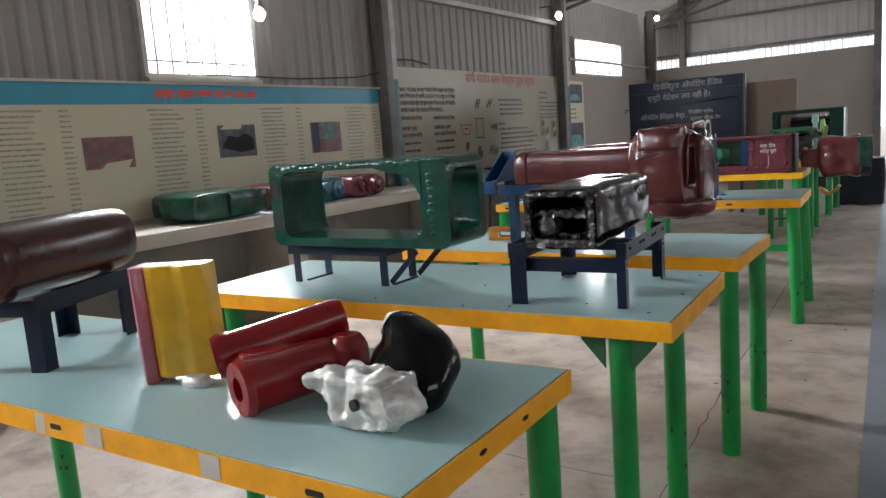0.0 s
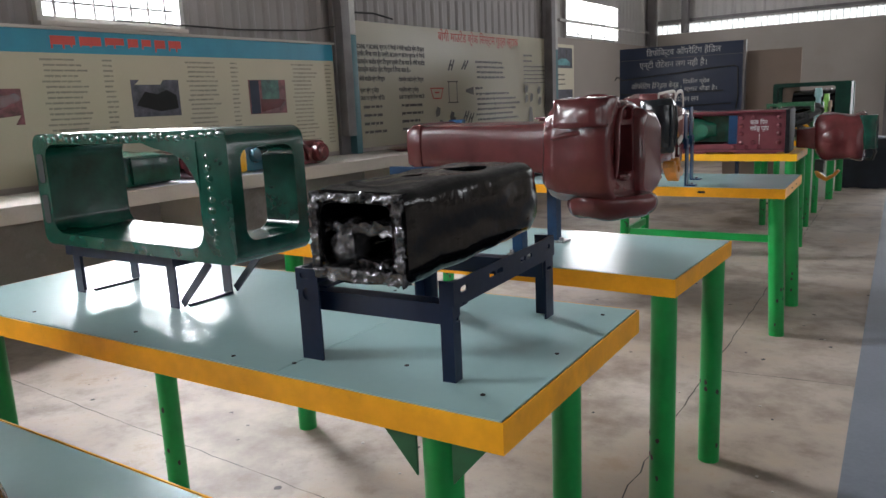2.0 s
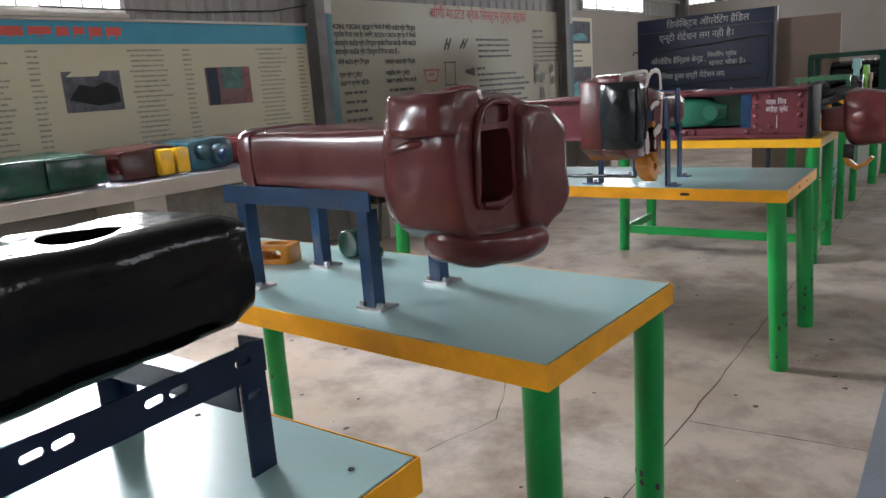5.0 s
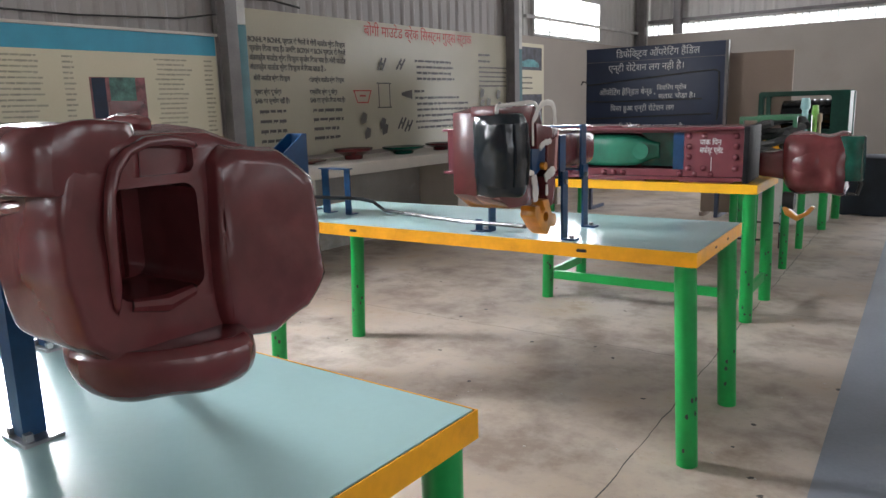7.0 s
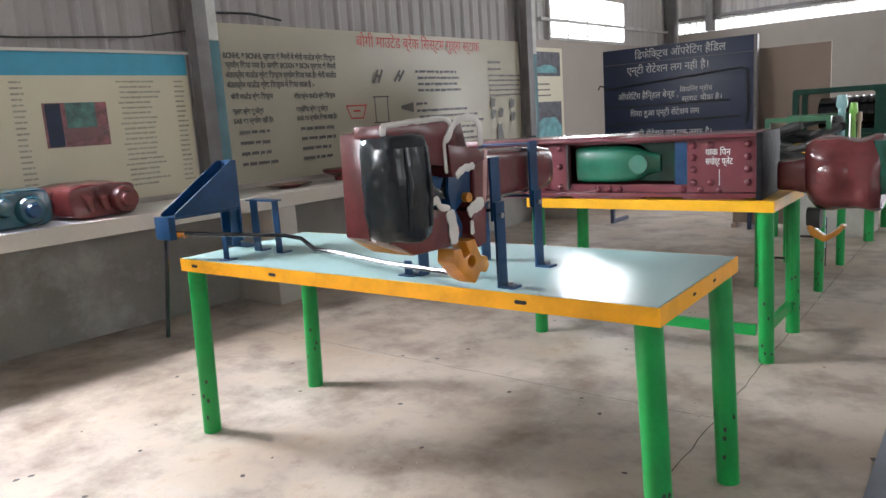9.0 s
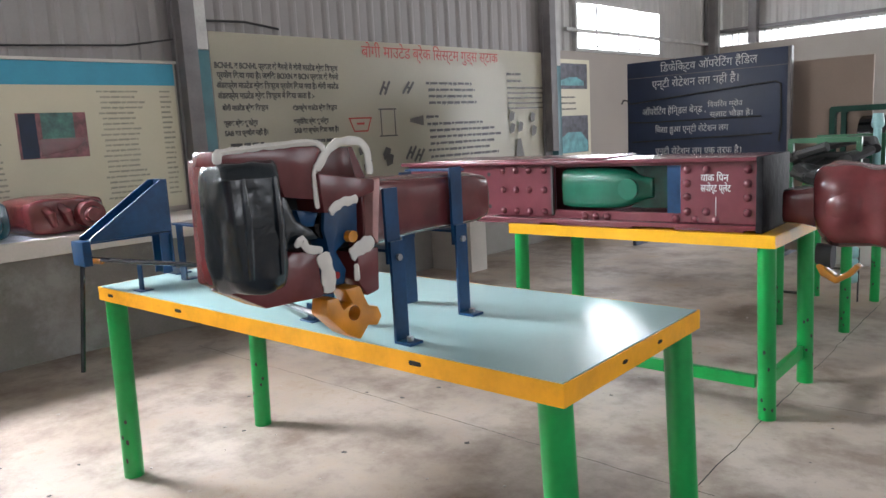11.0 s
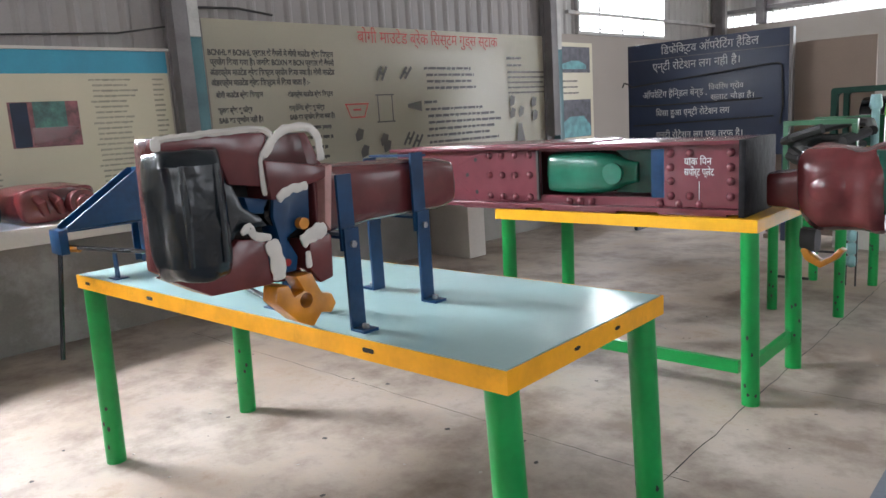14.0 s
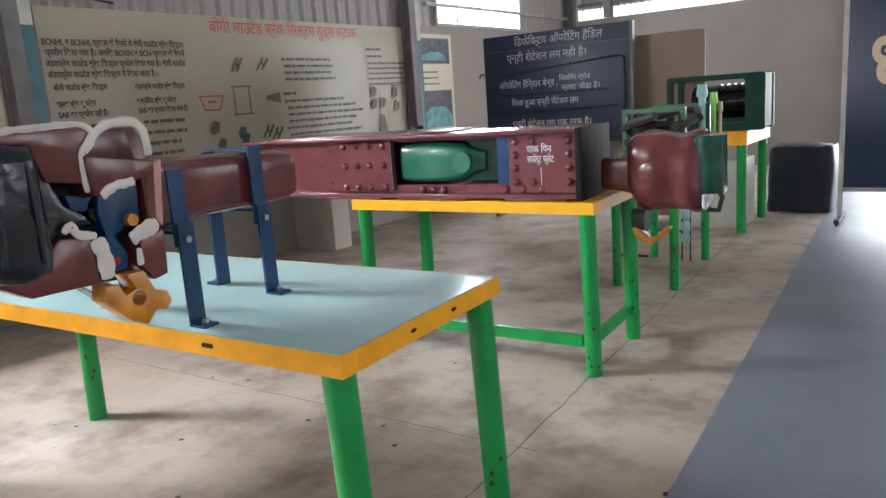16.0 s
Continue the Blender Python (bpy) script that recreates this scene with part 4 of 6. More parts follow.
for x, s in ((sx0, 1), (sx1, -1)):
    bm = B()
    box(bm, min(x, x - s * 0.004), max(x, x - s * 0.004), sy0, sy1, sh - 0.045, sh)
    rl = part("side_rail", bm, "navy", ST, smooth=0)
    c1 = B(); slotted_holes(c1, x - 0.03, x + 0.03, [(y, sh - 0.02, 0.014, 0.006) for y in (4.64, 4.76, 4.795, 4.91, 4.945, 5.05)], "x"); cut(rl, c1)
    bm = B(); box(bm, min(x, x + s * 0.04), max(x, x + s * 0.04), sy0 + 0.046, sy1 - 0.046, sh - 0.05, sh - 0.045)
    part("rail_flange", bm, "navy", ST, smooth=0)
for y in (sy0 + 0.03, sy1 - 0.05):
    bm = B(); box(bm, sx0 + 0.006, sx1 - 0.006, y, y + 0.005, sh - 0.09, sh - 0.051); box(bm, sx0 + 0.006, sx1 - 0.006, y + 0.005, y + 0.04, sh - 0.056, sh - 0.051)
    part("cross_rail", bm, "navy", ST, smooth=0)

BK = thing("cut_follower_casting", pose(0.410, 4.68, 0.812, rz=4.5) @ SHRINK @ pose(-0.275, -4.60, 0) @ Matrix.Translation((0.085, 4.575, 0.172)) @ Matrix.Rotation(radians(-2), 4, "Z") @ Matrix.Diagonal((0.96, 1.1, 0.93, 1)), "glossy black hollow casting with a ragged silvery cut end", "casting")
secs = [(0.0, 0.0, 0.095, 0.245, 0.185), (0.02, 0.0, 0.097, 0.25, 0.19), (0.15, 0.0, 0.1, 0.245, 0.19), (0.32, 0.003, 0.103, 0.24, 0.185), (0.48, 0.006, 0.107, 0.23, 0.175), (0.52, 0.008, 0.108, 0.205, 0.145)]
bm = B(); loft(bm, rings_y(secs, 28, 7))
bmesh.ops.subdivide_edges(bm, edges=[e for e in bm.edges if e.calc_length() > 0.03], cuts=5, use_grid_fill=True)
rough(bm, 18, 0.005, 6)
body = part("body", bm, "black", BK)
c = B(); loft(c, rings_y([(-0.05, -0.004, 0.098, 0.185, 0.13), (0.3, 0.0, 0.1, 0.17, 0.12)], 20, 6))
c2 = B(); tube(c2, [(0.03, 0.33, 0.15), (0.03, 0.33, 0.25)], 0.05, 20)
c3 = B(); tube(c3, [(0.0, 0.17, 0.15), (0.0, 0.17, 0.25)], 0.026, 16)
cut(body, c, c2, c3)
bm = B()
W2, H2, CZ = 0.108, 0.077, 0.096
for bx in ((-W2 - 0.006, W2 + 0.006, -0.008, 0.012, CZ + H2 - 0.007, CZ + H2 + 0.009), (-W2 - 0.006, W2 + 0.006, -0.010, 0.012, CZ - H2 - 0.010, CZ - H2 + 0.014),
           (-W2 - 0.008, -W2 + 0.010, -0.008, 0.012, CZ - H2, CZ + H2), (W2 - 0.010, W2 + 0.008, -0.008, 0.012, CZ - H2, CZ + H2)):
    b_ = B(); box(b_, *bx)
    bmesh.ops.subdivide_edges(b_, edges=[e for e in b_.edges if e.calc_length() > 0.1], cuts=26, use_grid_fill=True)
    bmesh.ops.subdivide_edges(b_, edges=[e for e in b_.edges if e.calc_length() > 0.012], cuts=2, use_grid_fill=True)
    rough(b_, 130, 0.010, 3); rough(b_, 45, 0.006, 8)
    tmp = bpy.data.meshes.new("rim"); b_.to_mesh(tmp); b_.free(); bm.from_mesh(tmp); bpy.data.meshes.remove(tmp)
part("ragged_rim", bm, "blacksilver", BK, "silvery ragged rim", smooth=60)["kind"] = "stuff"
bm = B()
for bx in ((-0.098, 0.095, 0.008, 0.05, 0.098, 0.122), (-0.085, -0.02, 0.01, 0.06, 0.035, 0.10), (0.0, 0.09, 0.008, 0.04, 0.032, 0.045)):
    b_ = B(); box(b_, *bx)
    bmesh.ops.subdivide_edges(b_, edges=[e for e in b_.edges if e.calc_length() > 0.08], cuts=14, use_grid_fill=True)
    bmesh.ops.subdivide_edges(b_, edges=[e for e in b_.edges if e.calc_length() > 0.016], cuts=3, use_grid_fill=True)
    rough(b_, 90, 0.014, 5); rough(b_, 35, 0.012, 2)
    tmp = bpy.data.meshes.new("web"); b_.to_mesh(tmp); b_.free(); bm.from_mesh(tmp); bpy.data.meshes.remove(tmp)
part("inner_web", bm, "blacksilver", BK, smooth=60)["kind"] = "stuff"

# --- table B: sectioned green yoke on a stand ---
YK = thing("yoke_casting", pose(-0.92, 4.705, 0.955, rz=0.6) @ Matrix.Diagonal((0.993, 0.93, 0.885, 1)), "glossy dark green sectioned yoke casting, open in the middle", "casting")
L, D, H = 0.77, 0.235, 0.325


def rr_loop(cx, cz, w, h, r, n=6):
    pts = []
    for qx, qz, a0 in ((1, 1, 0), (-1, 1, 90), (-1, -1, 180), (1, -1, 270)):
        for k in range(n + 1):
            a = radians(a0 + 90 * k / n)
            pts.append((cx + qx * (w / 2 - r) + r * math.cos(a), cz + qz * (h / 2 - r) + r * math.sin(a)))
    return pts


bm = B()
plate(bm, rr_loop(L / 2, H / 2, L, H, 0.035), 0.0, D)
yb = part("body", bm, "green", YK)
c = B(); plate(c, rr_loop(0.36, H / 2 + 0.002, 0.61, 0.262, 0.045), -0.05, D + 0.05)
c2 = B(); plate(c2, rr_loop(D / 2, H / 2 + 0.005, D - 0.07, H - 0.10, 0.03), 0.5, L + 0.1, "x")
cut(yb, c, c2)
bm = B()
rnd = random.Random(9)
for k in range(9):
    bmesh.ops.create_icosphere(bm, subdivisions=2, radius=rnd.uniform(0.010, 0.015), matrix=Matrix.Translation((0.705 + rnd.uniform(-0.004, 0.004), 0.002, 0.055 + k * 0.026)) @ Matrix.Diagonal((1.1, 0.4, 0.8, 1)))
for k in range(26):
    bmesh.ops.create_icosphere(bm, subdivisions=2, radius=rnd.uniform(0.008, 0.014), matrix=Matrix.Translation((0.75 - k * 0.028, 0.001, 0.312 + rnd.uniform(-0.006, 0.004))) @ Matrix.Diagonal((1.7, 0.35, 0.9, 1)))
for tri in ([(0.47, 0.299), (0.672, 0.299), (0.672, 0.18), (0.652, 0.22), (0.625, 0.255), (0.585, 0.272), (0.53, 0.282)],):
    plate(bm, tri, -0.003, 0.035)
part("cut_bead", bm, "green", YK, "uneven cut edge")["kind"] = "stuff"
# Near-black patches paint the dark of two pockets; nothing is cut.
bm = B()
for z in (0.105, 0.225):
    plate(bm, rr_loop(0.028, z, 0.028, 0.085, 0.010), -0.0015, 0.001, "y")
part("slot_recess_patch", bm, "hole", YK)["kind"] = "stuff"
# Ellipse of near-black paints the dark of a hole in the slab.
bm = B(); plate(bm, [(0.62 + 0.055 * math.cos(a), 0.12 + 0.035 * math.sin(a)) for a in [2 * math.pi * k / 20 for k in range(20)]], 0.0375, 0.0385, "z")
part("pin_hole_patch", bm, "hole", YK)

ST2 = thing("stand", pose(-0.49, 4.765, 0.812, rz=2.0) @ Matrix.Diagonal((0.9, 0.7, 0.99, 1)) @ pose(0.76, -4.745, 0), "low navy steel stand with a diagonal brace on a laminate table", "stand")
for x, y in ((-1.2, 4.745), (-1.2, 4.985), (-0.76, 4.745), (-0.76, 4.985)):
    bm = B(); angle_leg(bm, x, y, 0, 0.105, 1, 1, 0.035)
    part("leg", bm, "navy", ST2, smooth=0)
each("rail", "navy", (-1.22, -0.72, 4.735, 4.742, 0.106, 0.144), (-1.22, -0.72, 5.0, 5.007, 0.106, 0.144), (-1.22, -1.185, 4.7421, 4.9999, 0.106, 0.142), (-0.755, -0.72, 4.7421, 4.9999, 0.106, 0.142), parent=ST2, smooth=0)
for y in (4.76, 5.0):
    bm = B(); box(bm, -0.01, 0.01, -0.003, 0.003, 0, 0.17, Matrix.Translation((-0.72, y, 0.01)) @ Matrix.Rotation(radians(48), 4, "Y"))
    part("brace", bm, "navy", ST2, smooth=0)
each("foot_bar", "navy", (-1.165, -1.155, 4.785, 4.98, 0.0, 0.006), (-0.725, -0.715, 4.785, 4.98, 0.0, 0.006), parent=ST2, smooth=0)

# --- table C: maroon coupler ---
CC = thing("coupler", pose(0, 0, 0), "glossy maroon cast steel rail coupler resting on a blue steel stand", "coupler")
bm = B()
loft(bm, tight(rings_x([(-0.49, 5.865, 1.132, 0.225, 0.135), (-0.475, 5.865, 1.132, 0.235, 0.148), (-0.40, 5.865, 1.132, 0.235, 0.148), (-0.2, 5.865, 1.13, 0.235, 0.148), (0.03, 5.865, 1.122, 0.24, 0.16), (0.12, 5.865, 1.122, 0.24, 0.19)], 20, 7)))
uneven(soft(part("shank", bm, "maroon", CC), 1), 14, 0.004)
bm = B(); loft(bm, rings_x([(-0.462, 5.865, 1.132, 0.243, 0.158), (-0.425, 5.865, 1.132, 0.243, 0.158)], 24, 7)); bevel(bm, 0.004)
part("collar", bm, "maroon", CC)
OUT = [(5.715, 1.0), (5.70, 1.08), (5.70, 1.16), (5.715, 1.235), (5.78, 1.262), (5.93, 1.262), (6.03, 1.215), (6.075, 1.13), (6.065, 1.03), (5.99, 0.975), (5.87, 0.955), (5.765, 0.962)]


def outline_rings(o, spec):
    """Copies of an outline (y, z) along x, scaled about its middle: (x, scale_y, scale_z, shift_y, shift_z)."""
    cy, cz = sum(p[0] for p in o) / len(o), sum(p[1] for p in o) / len(o)
    return [[Vector((x, cy + (y - cy) * sy + dy, cz + (z - cz) * sz + dz)) for y, z in o] for x, sy, sz, dy, dz in spec]


def dense(bm, longest, cuts=3):
    bmesh.ops.subdivide_edges(bm, edges=[e for e in bm.edges if e.calc_length() > longest], cuts=cuts, use_grid_fill=True)


bm = B()
loft(bm, outline_rings(OUT, [(0.035, 0.72, 0.72, 0, 0), (0.05, 0.90, 0.90, 0, 0), (0.085, 0.99, 0.985, 0, 0), (0.15, 1.0, 1.0, 0, 0), (0.235, 1.0, 1.0, 0, 0), (0.262, 0.955, 0.955, 0, 0)]))
bevel(bm, 0.012, 3, 20)
dense(bm, 0.045)
hd = uneven(part("head", bm, "maroon", CC), 12, 0.010, 2)
c = B(); plate(c, rr_loop(5.832, 1.117, 0.125, 0.145, 0.02), 0.09, 0.5, "x")
c2 = B(); plate(c2, rr_loop(5.845, 1.222, 0.10, 0.04, 0.014), 0.246, 0.5, "x")
cut(hd, c, c2)
# Added block in darker maroon, painting the shade inside the mouth.
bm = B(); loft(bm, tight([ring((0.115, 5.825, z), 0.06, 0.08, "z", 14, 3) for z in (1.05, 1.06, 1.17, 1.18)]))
soft(part("mouth_shade_block", bm, "brown", CC, "inside of the mouth, dark brown to paint its shade"), 1)
KN = [(5.91, 0.985), (5.908, 1.1), (5.91, 1.215), (5.935, 1.238), (6.03, 1.226), (6.09, 1.18), (6.112, 1.10), (6.108, 1.02), (6.07, 0.972), (6.0, 0.948), (5.93, 0.955)]
bm = B()
loft(bm, outline_rings(KN, [(0.17, 0.8, 0.9, 0, 0), (0.19, 0.97, 0.97, 0, 0), (0.262, 1.0, 1.0, 0, 0), (0.283, 0.95, 0.96, 0, 0), (0.289, 0.82, 0.86, 0, 0)]))
bevel(bm, 0.012, 3, 20)
dense(bm, 0.045)
uneven(part("knuckle", bm, "maroon", CC), 12, 0.008, 4)
bm = B()
loft(bm, tight([[Vector((x, y, z)) for x, y in ((0.10, 5.672 + k), (0.235, 5.668 + k), (0.262, 5.69 + k), (0.264, 5.80), (0.24, 5.84), (0.12, 5.84), (0.092, 5.80), (0.088, 5.70 + k))] for z, k in ((1.188, 0.006), (1.196, 0.0), (1.255, 0.006), (1.272, 0.02))]))
uneven(soft(part("top_boss", bm, "maroon", CC), 2), 22, 0.007, 3)
bm = B()
loft(bm, tight([[Vector((0.2 + (x - 0.2) * k, 5.84 + (y - 5.84) * k, z)) for x, y in ((0.07, 5.84), (0.11, 5.745), (0.21, 5.725), (0.29, 5.765), (0.345, 5.84), (0.352, 5.90), (0.31, 5.95), (0.15, 5.95))] for z, k in ((0.912, 0.72), (0.922, 0.9), (0.948, 1.0), (0.975, 1.0), (0.985, 0.9))]))
uneven(soft(part("lower_lug", bm, "maroon", CC), 2), 16, 0.006)
bm = B(); tube(bm, [(0.262, 5.765, 1.03), (0.268, 5.762, 1.10), (0.268, 5.765, 1.19), (0.262, 5.79, 1.243), (0.262, 5.86, 1.252), (0.262, 5.905, 1.235)], [0.007, 0.009, 0.009, 0.009, 0.008, 0.006], 10)
uneven(soft(part("mouth_ridge", bm, "maroon", CC), 1), 30, 0.005)
bm = B(); tube(bm, [(0.26, 5.785, 1.04), (0.266, 5.83, 1.034), (0.262, 5.875, 1.042)], [0.008, 0.012, 0.008], 8)
part("mouth_lip", bm, "maroon", CC)
bm = B(); tube(bm, [(0.19, 5.71, 1.176), (0.14, 5.70, 1.17), (0.08, 5.705, 1.155)], [0.010, 0.011, 0.006], 8)
uneven(soft(part("side_rib", bm, "maroon", CC), 1), 30, 0.004)
bm = B(); tube(bm, [(0.09, 5.86, 1.262), (0.15, 5.86, 1.272), (0.21, 5.87, 1.266)], [0.012, 0.018, 0.012], 8)
uneven(soft(part("lock_lug", bm, "maroon", CC), 1), 30, 0.005)

SC = thing("stand", pose(0.085, 0.045, 0.782), "bright blue painted steel stand bolted to a laminate table", "stand")
for x, y in ((-0.17, 5.715), (-0.17, 5.965), (-0.615, 5.715), (-0.615, 5.965)):
    bm = B(); angle_leg(bm, x + 0.035, y, 0.006, 0.235, -1, 1, 0.036, 0.006)
    lg = part("leg", bm, "blue", SC, smooth=0)
    each("foot_plate", "steel", (x - 0.015, x + 0.065, y - 0.012, y + 0.05, 0.0, 0.006), (x - 0.008, x + 0.004, y - 0.006, y + 0.006, 0.0061, 0.018), (x + 0.046, x + 0.058, y - 0.006, y + 0.006, 0.0061, 0.018), parent=SC, smooth=0)
for y, s in ((5.706, 1), (6.012, -1)):
    bm = B(); box(bm, -0.655, -0.115, min(y, y + s * 0.006), max(y, y + s * 0.006), 0.236, 0.283); box(bm, -0.655, -0.115, min(y + s * 0.0061, y + s * 0.045), max(y + s * 0.0061, y + s * 0.045), 0.268, 0.274)
    part("rail", bm, "blue", SC, smooth=0)
each("cross_bar", "rust", (-0.14, -0.1, 5.72, 6.0, 0.252, 0.2675), (-0.6, -0.56, 5.72, 6.0, 0.252, 0.2675), parent=SC, smooth=0)

OL = thing("link_casting", pose(-0.70, 6.0, 0.782, rz=20), "orange painted open link casting lying on a table", "casting")
bm = B(); plate(bm, rr_loop(0, 0, 0.15, 0.085, 0.02), 0.0, 0.06, "z"); bevel(bm, 0.006)
ol = part("body", bm, "orange", OL)
c = B(); plate(c, rr_loop(0.01, 0, 0.08, 0.045, 0.012), -0.02, 0.1, "z")
c2 = B(); plate(c2, rr_loop(0.01, 0.03, 0.07, 0.03, 0.01), -0.1, 0.1, "y"); cut(ol, c, c2)
GR = thing("roller_casting", pose(-0.50, 6.15, 0.782), "dark green round casting with a hollow face lying on a table", "casting")
bm = B(); loft(bm, tight(rings_y([(-0.03, 0, 0.045, 0.09, 0.09), (0.03, 0, 0.045, 0.09, 0.09)], 14, 2.2)))
soft(part("body", bm, "green", GR), 1)
bm = B(); tube(bm, [(0.04, 0.0, 0.02), (0.1, 0.01, 0.02)], 0.018, 8)
part("lug", bm, "green", GR)

# --- table D: sectioned coupler on straps ---
CD = thing("sectioned_coupler", pose(0, 0, 0), "maroon coupler cut open over blue and black parts, white cut edges", "coupler")
bm = B()
loft(bm, tight(rings_y([(7.66, -0.26, 1.105, 0.24, 0.19), (7.74, -0.29, 1.102, 0.19, 0.165), (8.04, -0.305, 1.096, 0.20, 0.155), (8.17, -0.31, 1.094, 0.20, 0.152), (8.22, -0.31, 1.094, 0.18, 0.13)], 20, 6)))
uneven(soft(part("shank", bm, "maroon", CD), 1), 12, 0.005)
XB, XM, XF = -0.32, -0.22, -0.125


def slab(name, pts, x0, x1, material, bev=0.008, label=""):
    bm = B(); plate(bm, pts, x0, x1, "x"); bevel(bm, bev, 2)
    return part(name, bm, material, CD, label)


slab("head_shell", [(7.319, 1.257), (7.483, 1.278), (7.705, 1.267), (7.742, 1.188), (7.718, 0.903), (7.405, 0.931), (7.313, 0.986)], XB, XM - 0.0005, "maroon", 0.006)
slab("upper_jaw", [(7.28, 1.276), (7.438, 1.277), (7.537, 1.274), (7.514, 1.22), (7.516, 1.155), (7.431, 1.169), (7.411, 1.234), (7.276, 1.245)], XM, XF, "maroon", 0.006)
slab("lower_jaw", [(7.438, 1.051), (7.507, 1.042), (7.511, 0.936), (7.445, 0.938), (7.364, 0.94), (7.282, 0.988), (7.378, 0.995), (7.416, 1.029)], XM, XF, "maroon", 0.006)
# Flat near-black slab laid over the shell to paint the cavity's shade.
slab("cavity_shade_slab", [(7.462, 1.184), (7.657, 1.165), (7.744, 1.164), (7.733, 1.014), (7.672, 0.992), (7.567, 1.01), (7.449, 1.031)], XM, XM + 0.012, "hole", 0.003)
slab("boss_plate", [(7.513, 1.216), (7.675, 1.189), (7.672, 1.16), (7.604, 1.145), (7.552, 1.125), (7.521, 1.126)], XM, XF + 0.014, "maroon", 0.005)
slab("boss_back", [(7.57, 1.265), (7.65, 1.268), (7.668, 1.192), (7.516, 1.217)], XM - 0.03, XF - 0.045, "brown", 0.005, "dark brown recess behind the arch")
slab("rear_jaw", [(7.621, 1.021), (7.685, 1.027), (7.68, 0.921), (7.643, 0.913), (7.614, 0.954)], XM, XF, "maroon", 0.006)
slab("rear_post", [(7.678, 1.187), (7.701, 1.19), (7.682, 1.033), (7.666, 1.056)], XM, XF + 0.004, "pinkedge", 0.004, "pale pink painted cut edge")
slab("knuckle_tail", [(7.402, 1.242), (7.437, 1.184), (7.465, 1.117), (7.504, 1.092), (7.525, 1.065), (7.447, 1.067), (7.426, 1.037), (7.404, 0.996), (7.369, 0.978)], XM, XF - 0.008, "blacksky", 0.012)
slab("lock", [(7.55, 1.145), (7.6, 1.148), (7.646, 1.151), (7.64, 1.06), (7.6, 1.046), (7.573, 1.03), (7.599, 0.983), (7.591, 0.951), (7.554, 0.951), (7.552, 1.033), (7.541, 1.085)], XM, XF - 0.02, "blue", 0.006, "blue lock piece")
slab("lock_arm", [(7.479, 1.137), (7.547, 1.123), (7.545, 1.091), (7.489, 1.098)], XM, XF - 0.03, "blue", 0.006, "blue lock arm")


def stroke(pts, w, x, material="white", name="cut_edge", label="white painted cut edge"):
    """A hand-painted line of uneven width."""
    bm = B()
    v = [Vector((a, b)) for a, b in pts]
    mid = []
    for k in range(len(v) - 1):
        p0, p1, p2, p3 = v[max(k - 1, 0)], v[k], v[k + 1], v[min(k + 2, len(v) - 1)]
        n = max(2, int((p2 - p1).length / 0.006))
        for q in range(n):
            u = q / n
            mid.append(0.5 * (2 * p1 + (p2 - p0) * u + (2 * p0 - 5 * p1 + 4 * p2 - p3) * u * u + (3 * p1 - p0 - 3 * p2 + p3) * u ** 3))
    mid.append(v[-1])
    rings = []
    for k, p in enumerate(mid):
        d = (mid[min(k + 1, len(mid) - 1)] - mid[max(k - 1, 0)]).normalized()
        s_ = Vector((-d.y, d.x))
        end = 0.55 if k in (0, len(mid) - 1) else 1.0
        a = w / 2 * end * (1 + 0.45 * noise.noise(Vector((p.x * 55, p.y * 55, w * 90))))
        b = w / 2 * end * (1 + 0.45 * noise.noise(Vector((p.x * 55, p.y * 55, w * 90 + 7))))
        l, m_ = p + s_ * a, p - s_ * b
        rings.append([Vector((x - 0.001, l.x, l.y)), Vector((x + 0.002, l.x, l.y)), Vector((x + 0.0045, p.x, p.y)), Vector((x + 0.002, m_.x, m_.y)), Vector((x - 0.001, m_.x, m_.y))])
    loft(bm, rings)
    return part(name, bm, material, CD, label)


stroke([(7.278, 1.272), (7.349, 1.277), (7.439, 1.281), (7.506, 1.284), (7.539, 1.27), (7.539, 1.244), (7.514, 1.22), (7.514, 1.137)], 0.013, XF + 0.001)
stroke([(7.517, 1.222), (7.547, 1.256), (7.575, 1.277), (7.617, 1.281), (7.652, 1.275), (7.667, 1.249), (7.67, 1.201)], 0.019, XF + 0.002)
stroke([(7.535, 1.127), (7.575, 1.145), (7.617, 1.148)], 0.02, XF + 0.0145)
stroke([(7.446, 1.061), (7.466, 1.074), (7.475, 1.054), (7.517, 1.042)], 0.018, XF + 0.001)
stroke([(7.519, 1.037), (7.525, 1.002), (7.531, 0.944)], 0.036, XF + 0.001)
stroke([(7.595, 1.02), (7.631, 1.034), (7.668, 1.043)], 0.034, XF + 0.002)
stroke([(7.613, 0.996), (7.611, 0.956)], 0.016, XF + 0.0)
stroke([(7.279, 1.25), (7.285, 1.275)], 0.02, XF + 0.002)
bm = B(); loft(bm, tight([ring((x, y, z), wx, wy, "z", 20, 2.6) for x, y, z, wx, wy in ((-0.15, 7.344, 0.985, 0.15, 0.12), (-0.145, 7.342, 1.0, 0.17, 0.145), (-0.145, 7.338, 1.12, 0.175, 0.15), (-0.145, 7.338, 1.235, 0.17, 0.15), (-0.15, 7.34, 1.25, 0.15, 0.13))]))
uneven(soft(part("knuckle", bm, "blacksky", CD, "glossy black knuckle, sky reflection tinted into its colour"), 2), 26, 0.006, 5)
